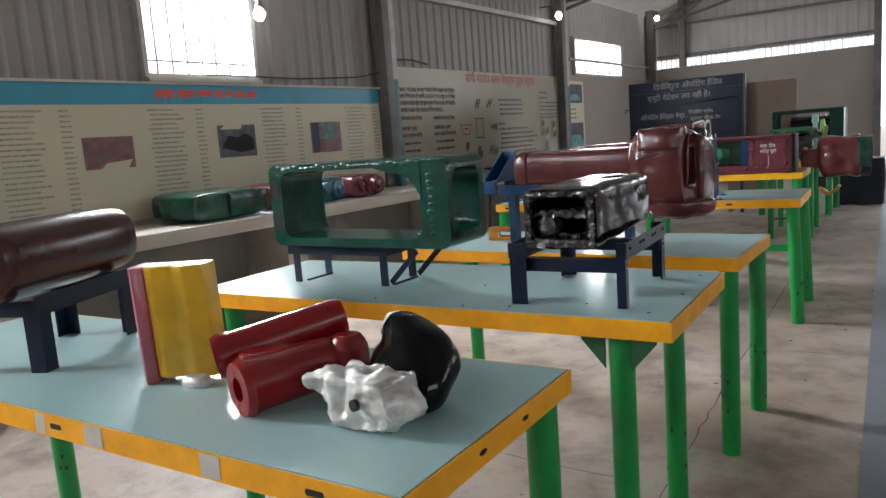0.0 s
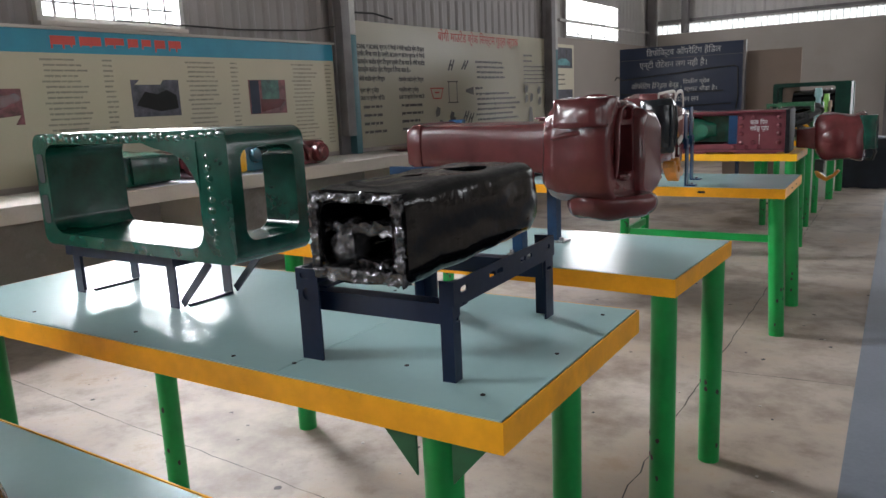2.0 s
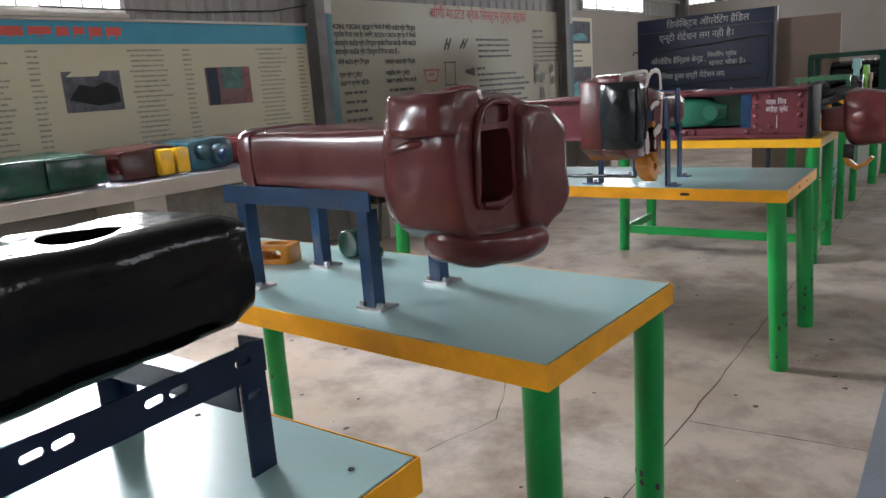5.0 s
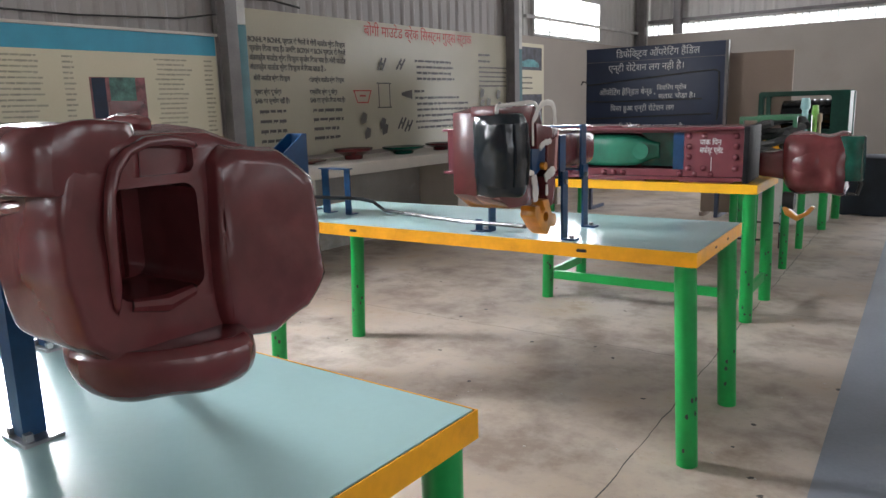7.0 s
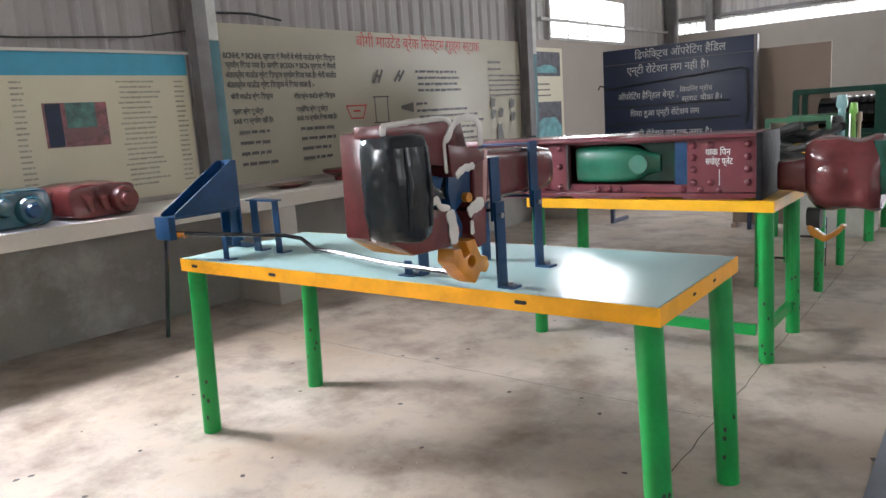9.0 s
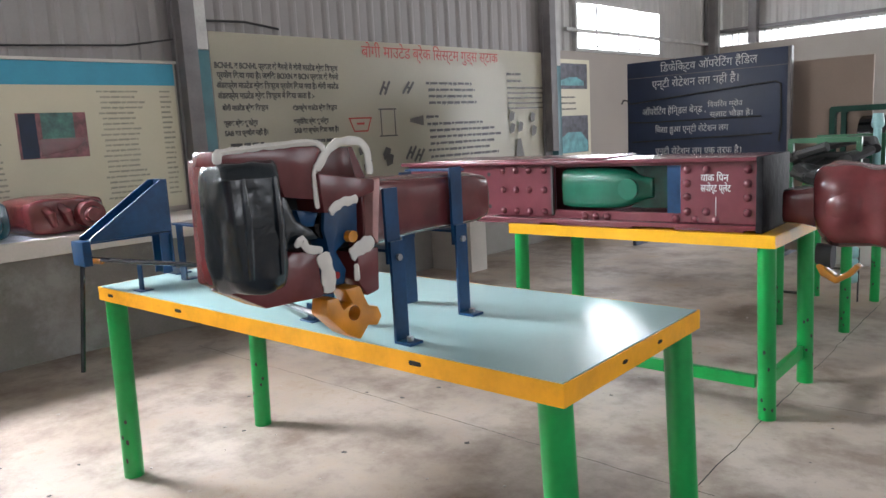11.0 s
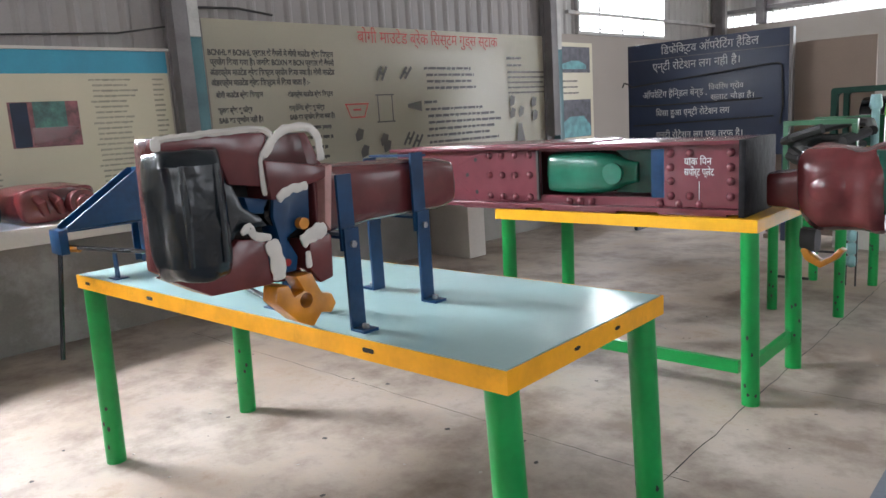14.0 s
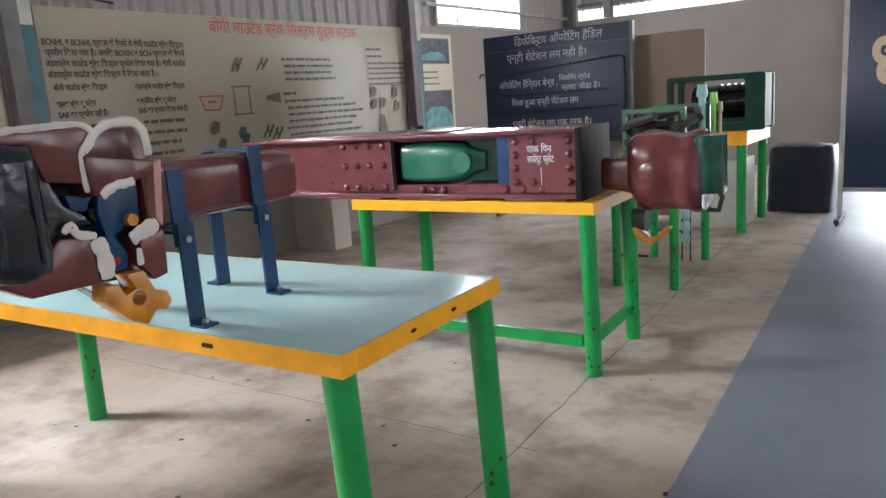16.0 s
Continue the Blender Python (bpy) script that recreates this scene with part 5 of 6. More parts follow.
for y0, y1 in ((7.300, 1.02), (7.372, 1.02)):
    bm = B(); tube(bm, [(-0.068, y0, y1), (-0.062, y0, 1.12), (-0.068, y0, 1.22)], [0.006, 0.009, 0.006], 8)
    part("cast_rib", bm, "blacksky", CD)
bm = B(); tube(bm, [(XM, 7.611, 1.061), (XF - 0.002, 7.611, 1.061)], 0.014, 12)
part("lock_pin", bm, "orange", CD)
bm = B(); tube(bm, [(XM, 7.564, 0.976), (XF - 0.012, 7.564, 0.976)], 0.009, 10)
part("red_dot", bm, "red", CD)
bm = B(); tube(bm, [(XM, 7.56, 1.095), (XF - 0.03, 7.56, 1.095)], 0.036, 16)
part("lock_roller", bm, "black", CD)
hk = slab("release_hook", [(7.508, 0.893), (7.515, 0.93), (7.547, 0.928), (7.559, 0.898), (7.587, 0.907), (7.566, 0.944), (7.612, 0.945), (7.635, 0.893), (7.664, 0.885), (7.674, 0.858), (7.658, 0.838), (7.63, 0.845), (7.603, 0.816), (7.562, 0.838)], XF - 0.05, XF + 0.01, "orange", 0.006, "orange painted release hook")
c = B(); tube(c, [(-0.4, 7.589, 0.884), (0.1, 7.589, 0.884)], 0.018, 14); cut(hk, c)

SD = thing("strap_stand", pose(0, 0, 0.778), "blue flat bar straps with bent feet holding a coupler", "stand")
for x, y, zt in ((-0.125, 7.735, 0.385), (-0.185, 8.035, 0.415), (-0.445, 7.765, 0.34), (-0.40, 8.05, 0.40)):
    s = 1 if x > -0.3 else -1
    bm = B()
    box(bm, x - 0.004, x + 0.004, y - 0.026, y + 0.018, 0.2, zt)
    box(bm, x + s * 0.0041, x + s * 0.012, y - 0.022, y + 0.022, 0.0, 0.255)
    box(bm, min(x + s * 0.0121, x + s * 0.06), max(x + s * 0.0121, x + s * 0.06), y - 0.022, y + 0.022, 0.0, 0.007)
    part("strap_leg", bm, "blue", SD, smooth=0)
    for pts in ([(x + s * 0.038, y, 0.007), (x + s * 0.038, y, 0.018)], [(x + s * 0.012, y, 0.215), (x + s * 0.02, y, 0.215)]):
        bm = B(); tube(bm, pts, 0.009, 6)
        part("bolt", bm, "steel", SD, smooth=0)
each("saddle", "blue", (-0.395, -0.19, 8.04, 8.075, 0.229, 0.236), (-0.395, -0.19, 8.04, 8.075, 0.402, 0.408), (-0.44, -0.13, 7.725, 7.765, 0.226, 0.233), parent=SD, smooth=0)

BR = thing("lever_bracket", pose(-1.69, 7.765, 0.778) @ Matrix.Diagonal((1, 0.92, 0.94, 1)), "blue painted triangular steel bracket of an uncoupling lever", "bracket")
for x in (-0.055, 0.05):
    bm = B(); plate(bm, [(-0.2, 0.185), (-0.2, 0.2), (0.12, 0.41), (0.14, 0.41), (0.14, 0.19)], x, x + 0.006, "x")
    part("side_plate", bm, "blue", BR, smooth=0)
each("back_plate", "blue", (-0.0549, 0.0559, 0.1405, 0.147, 0.03, 0.41), (-0.0549, 0.0559, -0.2, 0.14, 0.178, 0.1845), parent=BR, smooth=0)
one("nose_plate", "blue", (-0.055, 0.056, -0.235, -0.2005, 0.09, 0.19), parent=BR, bev=0.004)
one("foot", "blue", (-0.09, 0.09, 0.13, 0.2, 0.0, 0.006), (-0.04, -0.034, 0.1, 0.14, 0.006, 0.177), (0.03, 0.036, 0.1, 0.14, 0.006, 0.177), parent=BR, smooth=0)
US = thing("strap_bracket", pose(-1.43, 7.85, 0.778), "blue bent flat bar bracket standing on a table", "bracket")
each("upright", "blue", (-0.06, -0.015, -0.003, 0.003, 0.005, 0.216), (0.09, 0.125, -0.003, 0.003, 0.005, 0.216), parent=US, smooth=0)
one("top_bar", "blue", (-0.06, 0.125, -0.022, 0.022, 0.2165, 0.222), parent=US, smooth=0)
each("foot", "blue", (-0.06, -0.015, -0.003, 0.05, 0.0, 0.0049), (0.09, 0.125, -0.003, 0.05, 0.0, 0.0049), parent=US, smooth=0)
RD = thing("uncoupling_rod", pose(0.03, 0.065, 0.765), "black and steel uncoupling rod with a hanging handle", "rod")
bm = B(); tube(bm, [(-1.72, 7.50, 0.125), (-1.5, 7.60, 0.115), (-1.22, 7.72, 0.105), (-1.16, 7.75, 0.09), (-1.10, 7.76, 0.05), (-1.02, 7.77, 0.045), (-0.6, 7.66, 0.05), (-0.25, 7.56, 0.07)], 0.0085, 8)
part("rod", bm, "steelblack", RD)
bm = B(); tube(bm, [(-1.72, 7.50, 0.135), (-1.72, 7.485, 0.0), (-1.725, 7.45, -0.31)], 0.009, 8)
part("handle", bm, "steelblack", RD)
bm = B(); tube(bm, [(-1.725, 7.50, 0.12), (-1.64, 7.54, 0.116)], 0.014, 8)
part("sleeve", bm, "orange", RD)
for i, (x, y) in enumerate(((-1.42, 7.64), (-0.5, 7.72))):
    rs = thing("rod_support", pose(x, y + 0.02, 0.778), "small blue bent bar supporting a rod on the table", "support", "rod supports")
    one("post", "blue", (-0.015, 0.015, -0.003, 0.003, 0.004, 0.095 if i == 0 else 0.05), parent=rs, smooth=0)
    one("foot", "blue", (-0.03, 0.03, -0.02, 0.03, 0.0, 0.004), parent=rs, smooth=0)

# --- table E: riveted wagon sill with its name ---
WG = thing("wagon_sill", pose(0.03, 9.67, 0.802, rz=4.5), "maroon riveted wagon centre sill cut open over a green draft gear", "wagon part")
each("web_plate", "sill", (-1.96, -0.985, 0.0, 0.008, 0.03, 0.30), (-0.40, -0.0, 0.0, 0.008, 0.03, 0.30), (-0.985, -0.40, 0.0, 0.008, 0.03, 0.07), (-0.985, -0.40, 0.0, 0.008, 0.285, 0.30), parent=WG, smooth=0)
each("flange", "sill", (-1.97, 0.0, -0.055, 0.35, 0.3005, 0.318), (-1.97, 0.0, -0.055, 0.35, 0.01, 0.0295), (-1.8, -0.7, -0.045, 0.34, 0.3185, 0.328), (-1.45, -1.05, -0.05, 0.34, 0.0, 0.0095), (-0.95, -0.55, -0.05, 0.34, 0.0, 0.0095), (-0.35, -0.05, -0.05, 0.34, 0.0, 0.0095), parent=WG, bev=0.003)
one("back_web", "sill", (-1.96, 0.0, 0.30, 0.308, 0.03, 0.30), parent=WG, smooth=0)
bm = B(); plate(bm, [(-1.00, 0.04), (-1.00, 0.29), (-1.35, 0.29), (-1.5, 0.22), (-1.52, 0.15), (-1.42, 0.06), (-1.36, 0.035)], -0.012, -0.0005); bevel(bm, 0.002, 1)
part("gusset_plate", bm, "sill", WG, smooth=0)
one("yoke_plate", "sill", (-0.335, -0.002, -0.01, -0.0005, 0.032, 0.296), parent=WG, smooth=0)
one("blue_stop", "blue", (-0.398, -0.337, -0.006, -0.0003, 0.07, 0.285), parent=WG, smooth=0)
one("end_plate", "blackmatte", (0.002, 0.03, -0.06, 0.34, 0.0, 0.32), parent=WG, bev=0.004)
one("frame_edge", "rust", (-1.0, -0.988, -0.014, 0.02, 0.045, 0.29), parent=WG, smooth=0)
bm = B()
loft(bm, tight(rings_x([(-0.96, 0.12, 0.175, 0.2, 0.19), (-0.93, 0.12, 0.175, 0.21, 0.21), (-0.65, 0.12, 0.175, 0.21, 0.21), (-0.6, 0.12, 0.175, 0.17, 0.17), (-0.56, 0.12, 0.175, 0.13, 0.12), (-0.5, 0.12, 0.175, 0.1, 0.1)], 20, 5)))
soft(part("draft_gear", bm, "lightgreen", WG, "sea green draft gear seen through the opening"), 1)
bm = B(); tube(bm, [(-0.6, 0.03, 0.175), (-0.6, 0.01, 0.175)], 0.05, 18); part("gear_boss", bm, "lightgreen", WG)
bm = B(); plate(bm, [(-0.62, 0.08), (-0.41, 0.08), (-0.41, 0.28), (-0.62, 0.28), (-0.5, 0.18)], 0.09, 0.15); part("follower", bm, "green", WG, smooth=0)
bm0 = B()
bmesh.ops.create_uvsphere(bm0, u_segments=10, v_segments=6, radius=0.0185, matrix=Matrix.Diagonal((1, 0.85, 1, 1)))
rv = part("rivet", bm0, "sill", WG)
spots = [(x, -0.012, z) for x in (-1.04, -1.13, -1.21, -1.29) for z in (0.27, 0.17, 0.06)]
spots += [(-0.305, -0.01, z) for z in (0.265, 0.205, 0.145, 0.08)] + [(-0.22, -0.01, 0.265), (-0.22, -0.01, 0.08)] + [(-0.045, -0.01, z) for z in (0.265, 0.205, 0.145, 0.08)]
spots += [(x, -0.004, 0.045) for x in (-0.82, -0.76, -0.70, -0.36, -0.27, -0.18)]
rv.matrix_basis = pose(*spots[0])
for p in spots[1:]:
    copy_thing(rv, pose(*p))
# Near-black discs on the gusset plate paint the dark of its holes.
bm0 = B()
for x, z in ((-1.38, 0.25), (-1.44, 0.17), (-1.38, 0.08)):
    plate(bm0, [(x + 0.011 * math.cos(q), z + 0.011 * math.sin(q)) for q in [2 * math.pi * k / 12 for k in range(12)]], -0.0126, -0.0121)
part("bolt_hole_patch", bm0, "hole", WG, smooth=0)
FACE = Matrix(((1, 0, 0, 0), (0, 0, -1, 0), (0, 1, 0, 0), (0, 0, 0, 1)))


def facing(x, y, z):
    """Letters along +x, upright, facing -y."""
    return Matrix.Translation((x, y, z)) @ FACE


words("lettering", "योक पिन", 0.045, "chalk", facing(-0.245, -0.011, 0.215), WG, width=0.12)
words("lettering", "सपोर्ट प्लेट", 0.045, "chalk", facing(-0.245, -0.011, 0.170), WG, width=0.13)
one("chalk_mark", "chalk", (-0.18, -0.177, -0.0112, -0.0102, 0.065, 0.145), parent=WG, smooth=0)

FC = thing("coupler", pose(-0.035, -0.13, -0.03), "glossy maroon coupler with dark green knuckle beside a wagon sill", "coupler")
bm = B(); loft(bm, tight(rings_x([(0.12, 10.0, 0.93, 0.2, 0.15), (0.2, 10.0, 0.93, 0.2, 0.15), (0.28, 10.01, 0.93, 0.22, 0.2)], 16, 6)))
soft(part("shank", bm, "maroon", FC), 1)
O2 = [(9.86, 0.84), (9.85, 0.93), (9.86, 1.05), (9.9, 1.11), (10.0, 1.12), (10.14, 1.1), (10.18, 1.0), (10.18, 0.88), (10.12, 0.79), (10.0, 0.745), (9.9, 0.77)]
bm = B(); loft(bm, tight(outline_rings(O2, [(0.25, 0.7, 0.75, 0, 0.02), (0.27, 0.85, 0.95, 0, 0.01), (0.33, 1.0, 1.0, 0, 0), (0.42, 0.95, 0.9, 0, 0), (0.47, 0.9, 0.88, 0, 0), (0.52, 0.95, 1.02, 0, 0), (0.56, 0.8, 0.95, 0, 0)])))
uneven(soft(part("head", bm, "maroon", FC), 2), 11, 0.014, 7)
bm = B(); bmesh.ops.create_uvsphere(bm, u_segments=20, v_segments=12, radius=0.1, matrix=Matrix.Translation((0.37, 9.925, 0.94)) @ Matrix.Diagonal((1.1, 0.75, 1.15, 1)))
part("belly", bm, "maroon", FC)
bm = B(); loft(bm, tight([ring((0.58, 9.97, z), 0.13, 0.17, "z", 14, 3) for z in (0.85, 0.86, 0.96, 1.08, 1.09)]))
uneven(soft(part("knuckle", bm, "green", FC, "dark green knuckle"), 1), 14, 0.008, 9)
bm = B()
plate(bm, [(0.25, 0.68), (0.27, 0.64), (0.33, 0.61), (0.39, 0.65), (0.42, 0.69), (0.40, 0.70), (0.37, 0.665), (0.33, 0.64), (0.29, 0.67), (0.27, 0.7)], 9.93, 9.98); bevel(bm, 0.006)
part("release_hook", bm, "orange", FC)
bm = B(); loft(bm, tight(rings_x([(0.25, 9.96, 0.73, 0.08, 0.09), (0.31, 9.96, 0.72, 0.08, 0.1)], 12, 3)))
part("lock_lift", bm, "cable", FC)
bm = B(); tube(bm, [(0.60, 9.95, 0.90), (0.635, 9.95, 0.83), (0.62, 9.95, 0.775), (0.575, 9.96, 0.775)], 0.011, 8)
part("air_hose", bm, "cable", FC)

# --- table A ---
CY = thing("pipe_casting", pose(-0.98, 3.92, 1.063, rz=24), "dark brown glossy split cylinder casting on a stand", "casting")
bm = B(); loft(bm, tight(rings_y([(-0.28, 0, 0, 0.2, 0.2), (-0.2, 0, 0, 0.205, 0.205), (0.2, 0, 0, 0.205, 0.205), (0.27, 0, 0, 0.2, 0.19)], 20, 2.6)))
cy = soft(part("body", bm, "brown", CY), 1)
c = B(); tube(c, [(0, -0.5, -0.01), (0, 0.1, -0.01)], 0.07, 18); cut(cy, c)
SA = thing("stand", pose(-0.98, 3.90, 0.778, rz=24), "navy steel stand under a brown casting on a laminate table", "stand")
for x in (-0.12, 0.12):
    for y in (-0.2, 0.2):
        bm = B(); angle_leg(bm, x, y, 0.0, 0.19, -1 if x > 0 else 1, 1 if y < 0 else -1, 0.045)
        part("leg", bm, "navy", SA, smooth=0)
each("rail", "navy", (-0.13, -0.1205, -0.21, 0.24, 0.15, 0.2), (0.1205, 0.13, -0.21, 0.3, 0.15, 0.2), (-0.12, 0.12, -0.21, -0.2005, 0.15, 0.19), (-0.12, 0.12, 0.2005, 0.21, 0.15, 0.19), parent=SA, smooth=0)

WD = thing("wear_liner", pose(-0.37, 3.90, 0.778, rz=30) @ Matrix.Diagonal((0.92, 0.92, 0.92, 1)), "yellow and pink painted curved liner block standing on a table", "casting")
bm = B(); loft(bm, [[Vector((x, y, z)) for x, y in ((-0.075 + s, -0.04), (-0.05 + s, -0.055), (0.0 + s, -0.045), (0.03 + s, -0.06), (0.08 + s, -0.05), (0.085 + s, 0.03), (-0.06 + s, 0.035))] for z, s in ((0.015, 0.0), (0.14, -0.004), (0.29, -0.008), (0.30, -0.008))])
bevel(bm, 0.006)
part("body", bm, "yellow", WD)
bm = B(); loft(bm, [[Vector((x, y, z)) for x, y in ((-0.12 + s, -0.03), (-0.10 + s, -0.058), (-0.0765 + s, -0.045), (-0.062 + s, 0.03), (-0.10 + s, 0.035))] for z, s in ((0.0, 0.0), (0.15, -0.004), (0.30, -0.008))])
bevel(bm, 0.005)
part("pink_edge", bm, "pink", WD, "pink painted edge")
SP = thing("small_steel_piece", pose(-0.31, 3.86, 0.778, rz=10), "small bright steel piece lying on a table", "casting")
bm = B(); loft(bm, tight([ring((0, 0, z), w, w * 0.6, "z", 12, 2.5) for z, w in ((0.0, 0.08), (0.012, 0.085), (0.024, 0.06))])); soft(part("body", bm, "silver", SP), 1)

RC = thing("tube_casting", pose(-0.07, 3.895, 0.778) @ Matrix.Diagonal((0.87, 0.87, 0.9, 1)), "glossy red casting of two joined bored tubes on a table", "casting")
def bored(name, a, b, r, rb, material, parent):
    bm = B(); a, b = Vector(a), Vector(b)
    d = (b - a)
    tube(bm, [a, a + d * 0.06, a + d * 0.12, b - d * 0.08, b], [r * 1.0, r * 1.12, r, r * 0.95, r * 0.85], 24)
    o = part(name, bm, material, parent)
    if rb:
        c = B(); tube(c, [a - d * 0.2, a + d * 0.6], rb, 18); cut(o, c)
    return o


bored("upper_tube", (-0.125, -0.09, 0.10), (0.07, 0.17, 0.16), 0.05, 0.028, "red", RC)
bored("lower_tube", (0.02, -0.15, 0.060), (0.12, 0.14, 0.075), 0.062, 0.028, "red", RC)
bm = B(); loft(bm, tight([ring((0.0 + k * 0.0, 0.0, z), w, 0.22, "z", 14, 3) for k, (z, w) in enumerate(((0.02, 0.13), (0.05, 0.16), (0.1, 0.15), (0.125, 0.1)))]))
uneven(soft(part("web", bm, "red", RC), 1), 12, 0.008)
bm = B(); loft(bm, tight([ring((0.14, 0.1, z), w, w, "z", 14, 2.6) for z, w in ((0.03, 0.08), (0.06, 0.1), (0.11, 0.1), (0.135, 0.06))]))
soft(part("side_boss", bm, "red", RC), 1)

SB = thing("cut_knuckle", pose(0.255, 3.89, 0.778, rz=-8), "black casting with a ragged silver cut face lying on a table", "casting")
bm = B(); loft(bm, tight([[Vector((x + sx, y + sy, z)) for x, y in ((-0.07 * k, -0.02 * k), (0.0, -0.06 * k), (0.085 * k, -0.03 * k), (0.095 * k, 0.07 * k), (0.02 * k, 0.11 * k), (-0.07 * k, 0.08 * k))] for z, k, sx, sy in ((0.01, 0.8, 0.01, 0.03), (0.06, 1.0, 0.01, 0.04), (0.11, 0.92, 0.01, 0.06), (0.155, 0.6, 0.0, 0.07), (0.175, 0.3, -0.01, 0.075))]))
sbody = uneven(soft(part("body", bm, "black", SB), 2), 16, 0.012, 3)
sbody.matrix_basis = Matrix.Translation((-0.05, -0.005, 0)) @ Matrix.Diagonal((1.3, 1.05, 1.0, 1))
worn = sbody.copy(); worn.data = sbody.data.copy(); scene.collection.objects.link(worn)
bm = B(); bm.from_mesh(worn.data)
bmesh.ops.bisect_plane(bm, geom=bm.verts[:] + bm.edges[:] + bm.faces[:], plane_co=(-0.03, 0.05, 0.14), plane_no=(1, 0.2, -0.5), clear_outer=True)
bm.normal_update()
for v in bm.verts:
    v.co += v.normal * 0.003
bpy.data.objects.remove(worn)
part("worn_side", bm, "silver", SB, "worn silvery side").matrix_basis = sbody.matrix_basis.copy()
bm = B(); loft(bm, tight([[Vector((x, y, z)) for x, z in ((-0.155, 0.088), (-0.07, 0.098), (0.02, 0.095), (0.06, 0.108), (0.062, 0.06), (0.088, 0.028), (0.045, 0.012), (0.0, 0.002), (-0.09, 0.012), (-0.085, 0.045), (-0.15, 0.062))] for y in (-0.10, -0.085, -0.03, 0.0)]))
sb = uneven(soft(part("cut_face", bm, "silver", SB, "ragged silver cut face"), 3), 26, 0.020, 8)
uneven(sb, 75, 0.0045, 4)
# Near-black disc on the cut face, painting the dark of a drilled hole.
bm = B(); plate(bm, [(0.0 + 0.011 * math.cos(q), 0.06 + 0.011 * math.sin(q)) for q in [2 * math.pi * k / 12 for k in range(12)]], -0.116, -0.108); part("drilled_hole_patch", bm, "hole", SB, smooth=0)

# --- bench castings ---


def bench_block(name, y0, y1, z1, material, label):
    T = thing(name, pose(-3.5, (y0 + y1) / 2, 0.8235), label, "casting")
    w = (y1 - y0) / 2
    bm = B(); loft(bm, tight(rings_x([(-0.3, 0, z1 / 2 + 0.005, 2 * w * 0.96, z1 * 0.94), (-0.25, 0, z1 / 2, 2 * w, z1), (0.12, 0, z1 / 2, 2 * w, z1), (0.19, 0, z1 / 2, 2 * w * 0.92, z1 * 0.93)], 20, 6)))
    uneven(soft(part("body", bm, material, T), 1), 9, 0.012, y0)
    return T, w


T1, w1 = bench_block("draft_block", 6.15, 6.86, 0.215, "green", "large dark green box-shaped casting on the bench")
bm = B(); box(bm, 0.15, 0.215, -0.02, w1 * 0.95, 0.02, 0.195); bevel(bm, 0.014, 2)
part("front_plate", bm, "green", T1)
T2, w2 = bench_block("knuckle_block", 6.92, 7.4, 0.21, "brown", "dark brown coupler casting with an orange painted front on the bench")
for y in (0.02, 0.135):
    bm = B(); box(bm, 0.14, 0.255, y, y + 0.1, 0.015, 0.185); bevel(bm, 0.02, 2)
    part("orange_face", bm, "yellow", T2, "orange painted face")
T3, w3 = bench_block("knuckle_block", 7.42, 7.80, 0.22, "tealpaint", "dark teal coupler casting with a round blue boss on the bench")
for k, (yy, zz, rr) in enumerate(((0.06, 0.10, 0.085), (-0.08, 0.13, 0.06))):
    bm = B(); tube(bm, [(0.12, yy, zz), (0.2, yy, zz), (0.235, yy, zz)], [rr, rr, rr * 0.8], 8 if k else 20); bevel(bm, 0.005)
    part("boss", bm, "tealpaint", T3)
bm = B(); tube(bm, [(0.2355, 0.06, 0.1), (0.265, 0.06, 0.1)], [0.045, 0.035], 18); part("round_cap", bm, "blue", T3)
T4, w4 = bench_block("knuckle_block", 7.87, 8.32, 0.21, "maroon", "maroon coupler casting with a round boss on the bench")
bm = B(); tube(bm, [(0.12, 0.12, 0.1), (0.2, 0.12, 0.1), (0.24, 0.12, 0.1)], [0.09, 0.09, 0.075], 20); part("boss", bm, "maroon", T4)
bm = B(); tube(bm, [(0.24, 0.12, 0.1), (0.27, 0.12, 0.1)], [0.05, 0.04], 18); part("round_cap", bm, "maroon", T4)
for k in range(2):
    bm = B(); tube(bm, [(0.16, -0.14 + k * 0.09, 0.18), (0.21, -0.1 + k * 0.09, 0.12), (0.2, -0.08 + k * 0.09, 0.05)], [0.02, 0.032, 0.02], 10)
    part("finger", bm, "maroon", T4)

for y, r, m, h, lb in ((9.72, 0.2, "maroon", 0.03, "flat maroon dished plate on the bench"), (10.32, 0.2, "maroon", 0.1, "maroon dished centre plate on the bench"), (11.05, 0.24, "green", 0.075, "green dished centre plate on the bench"), (11.68, 0.19, "brown", 0.075, "dark dished centre plate on the bench")):
    T = thing("centre_plate", pose(-3.58, y, 0.82), lb, "casting")
    bm = B()
    n = 28
    prof = ((0.0, 0.0), (r * 0.45, 0.0), (r * 0.5, h * 0.35), (r * 0.97, h * 0.75), (r, h), (r * 0.94, h), (r * 0.5, h * 0.6), (r * 0.3, h * 0.5))
    rr = [[bm.verts.new((a * math.cos(2 * math.pi * k / n) * 0.8, a * math.sin(2 * math.pi * k / n), z)) for k in range(n)] for a, z in prof[1:]]
    for a, b in zip(rr, rr[1:]):
        for k in range(n):
            bm.faces.new((a[k], a[(k + 1) % n], b[(k + 1) % n], b[k]))
    bm.faces.new(rr[0][::-1]); bm.faces.new(rr[-1])
    part("dish", bm, m, T)

# --- navy notice boards ---
NB = thing("notice_board", pose(-0.262, 13.40, 0), "navy steel board lettered in white with bent rods hung on it", "board")
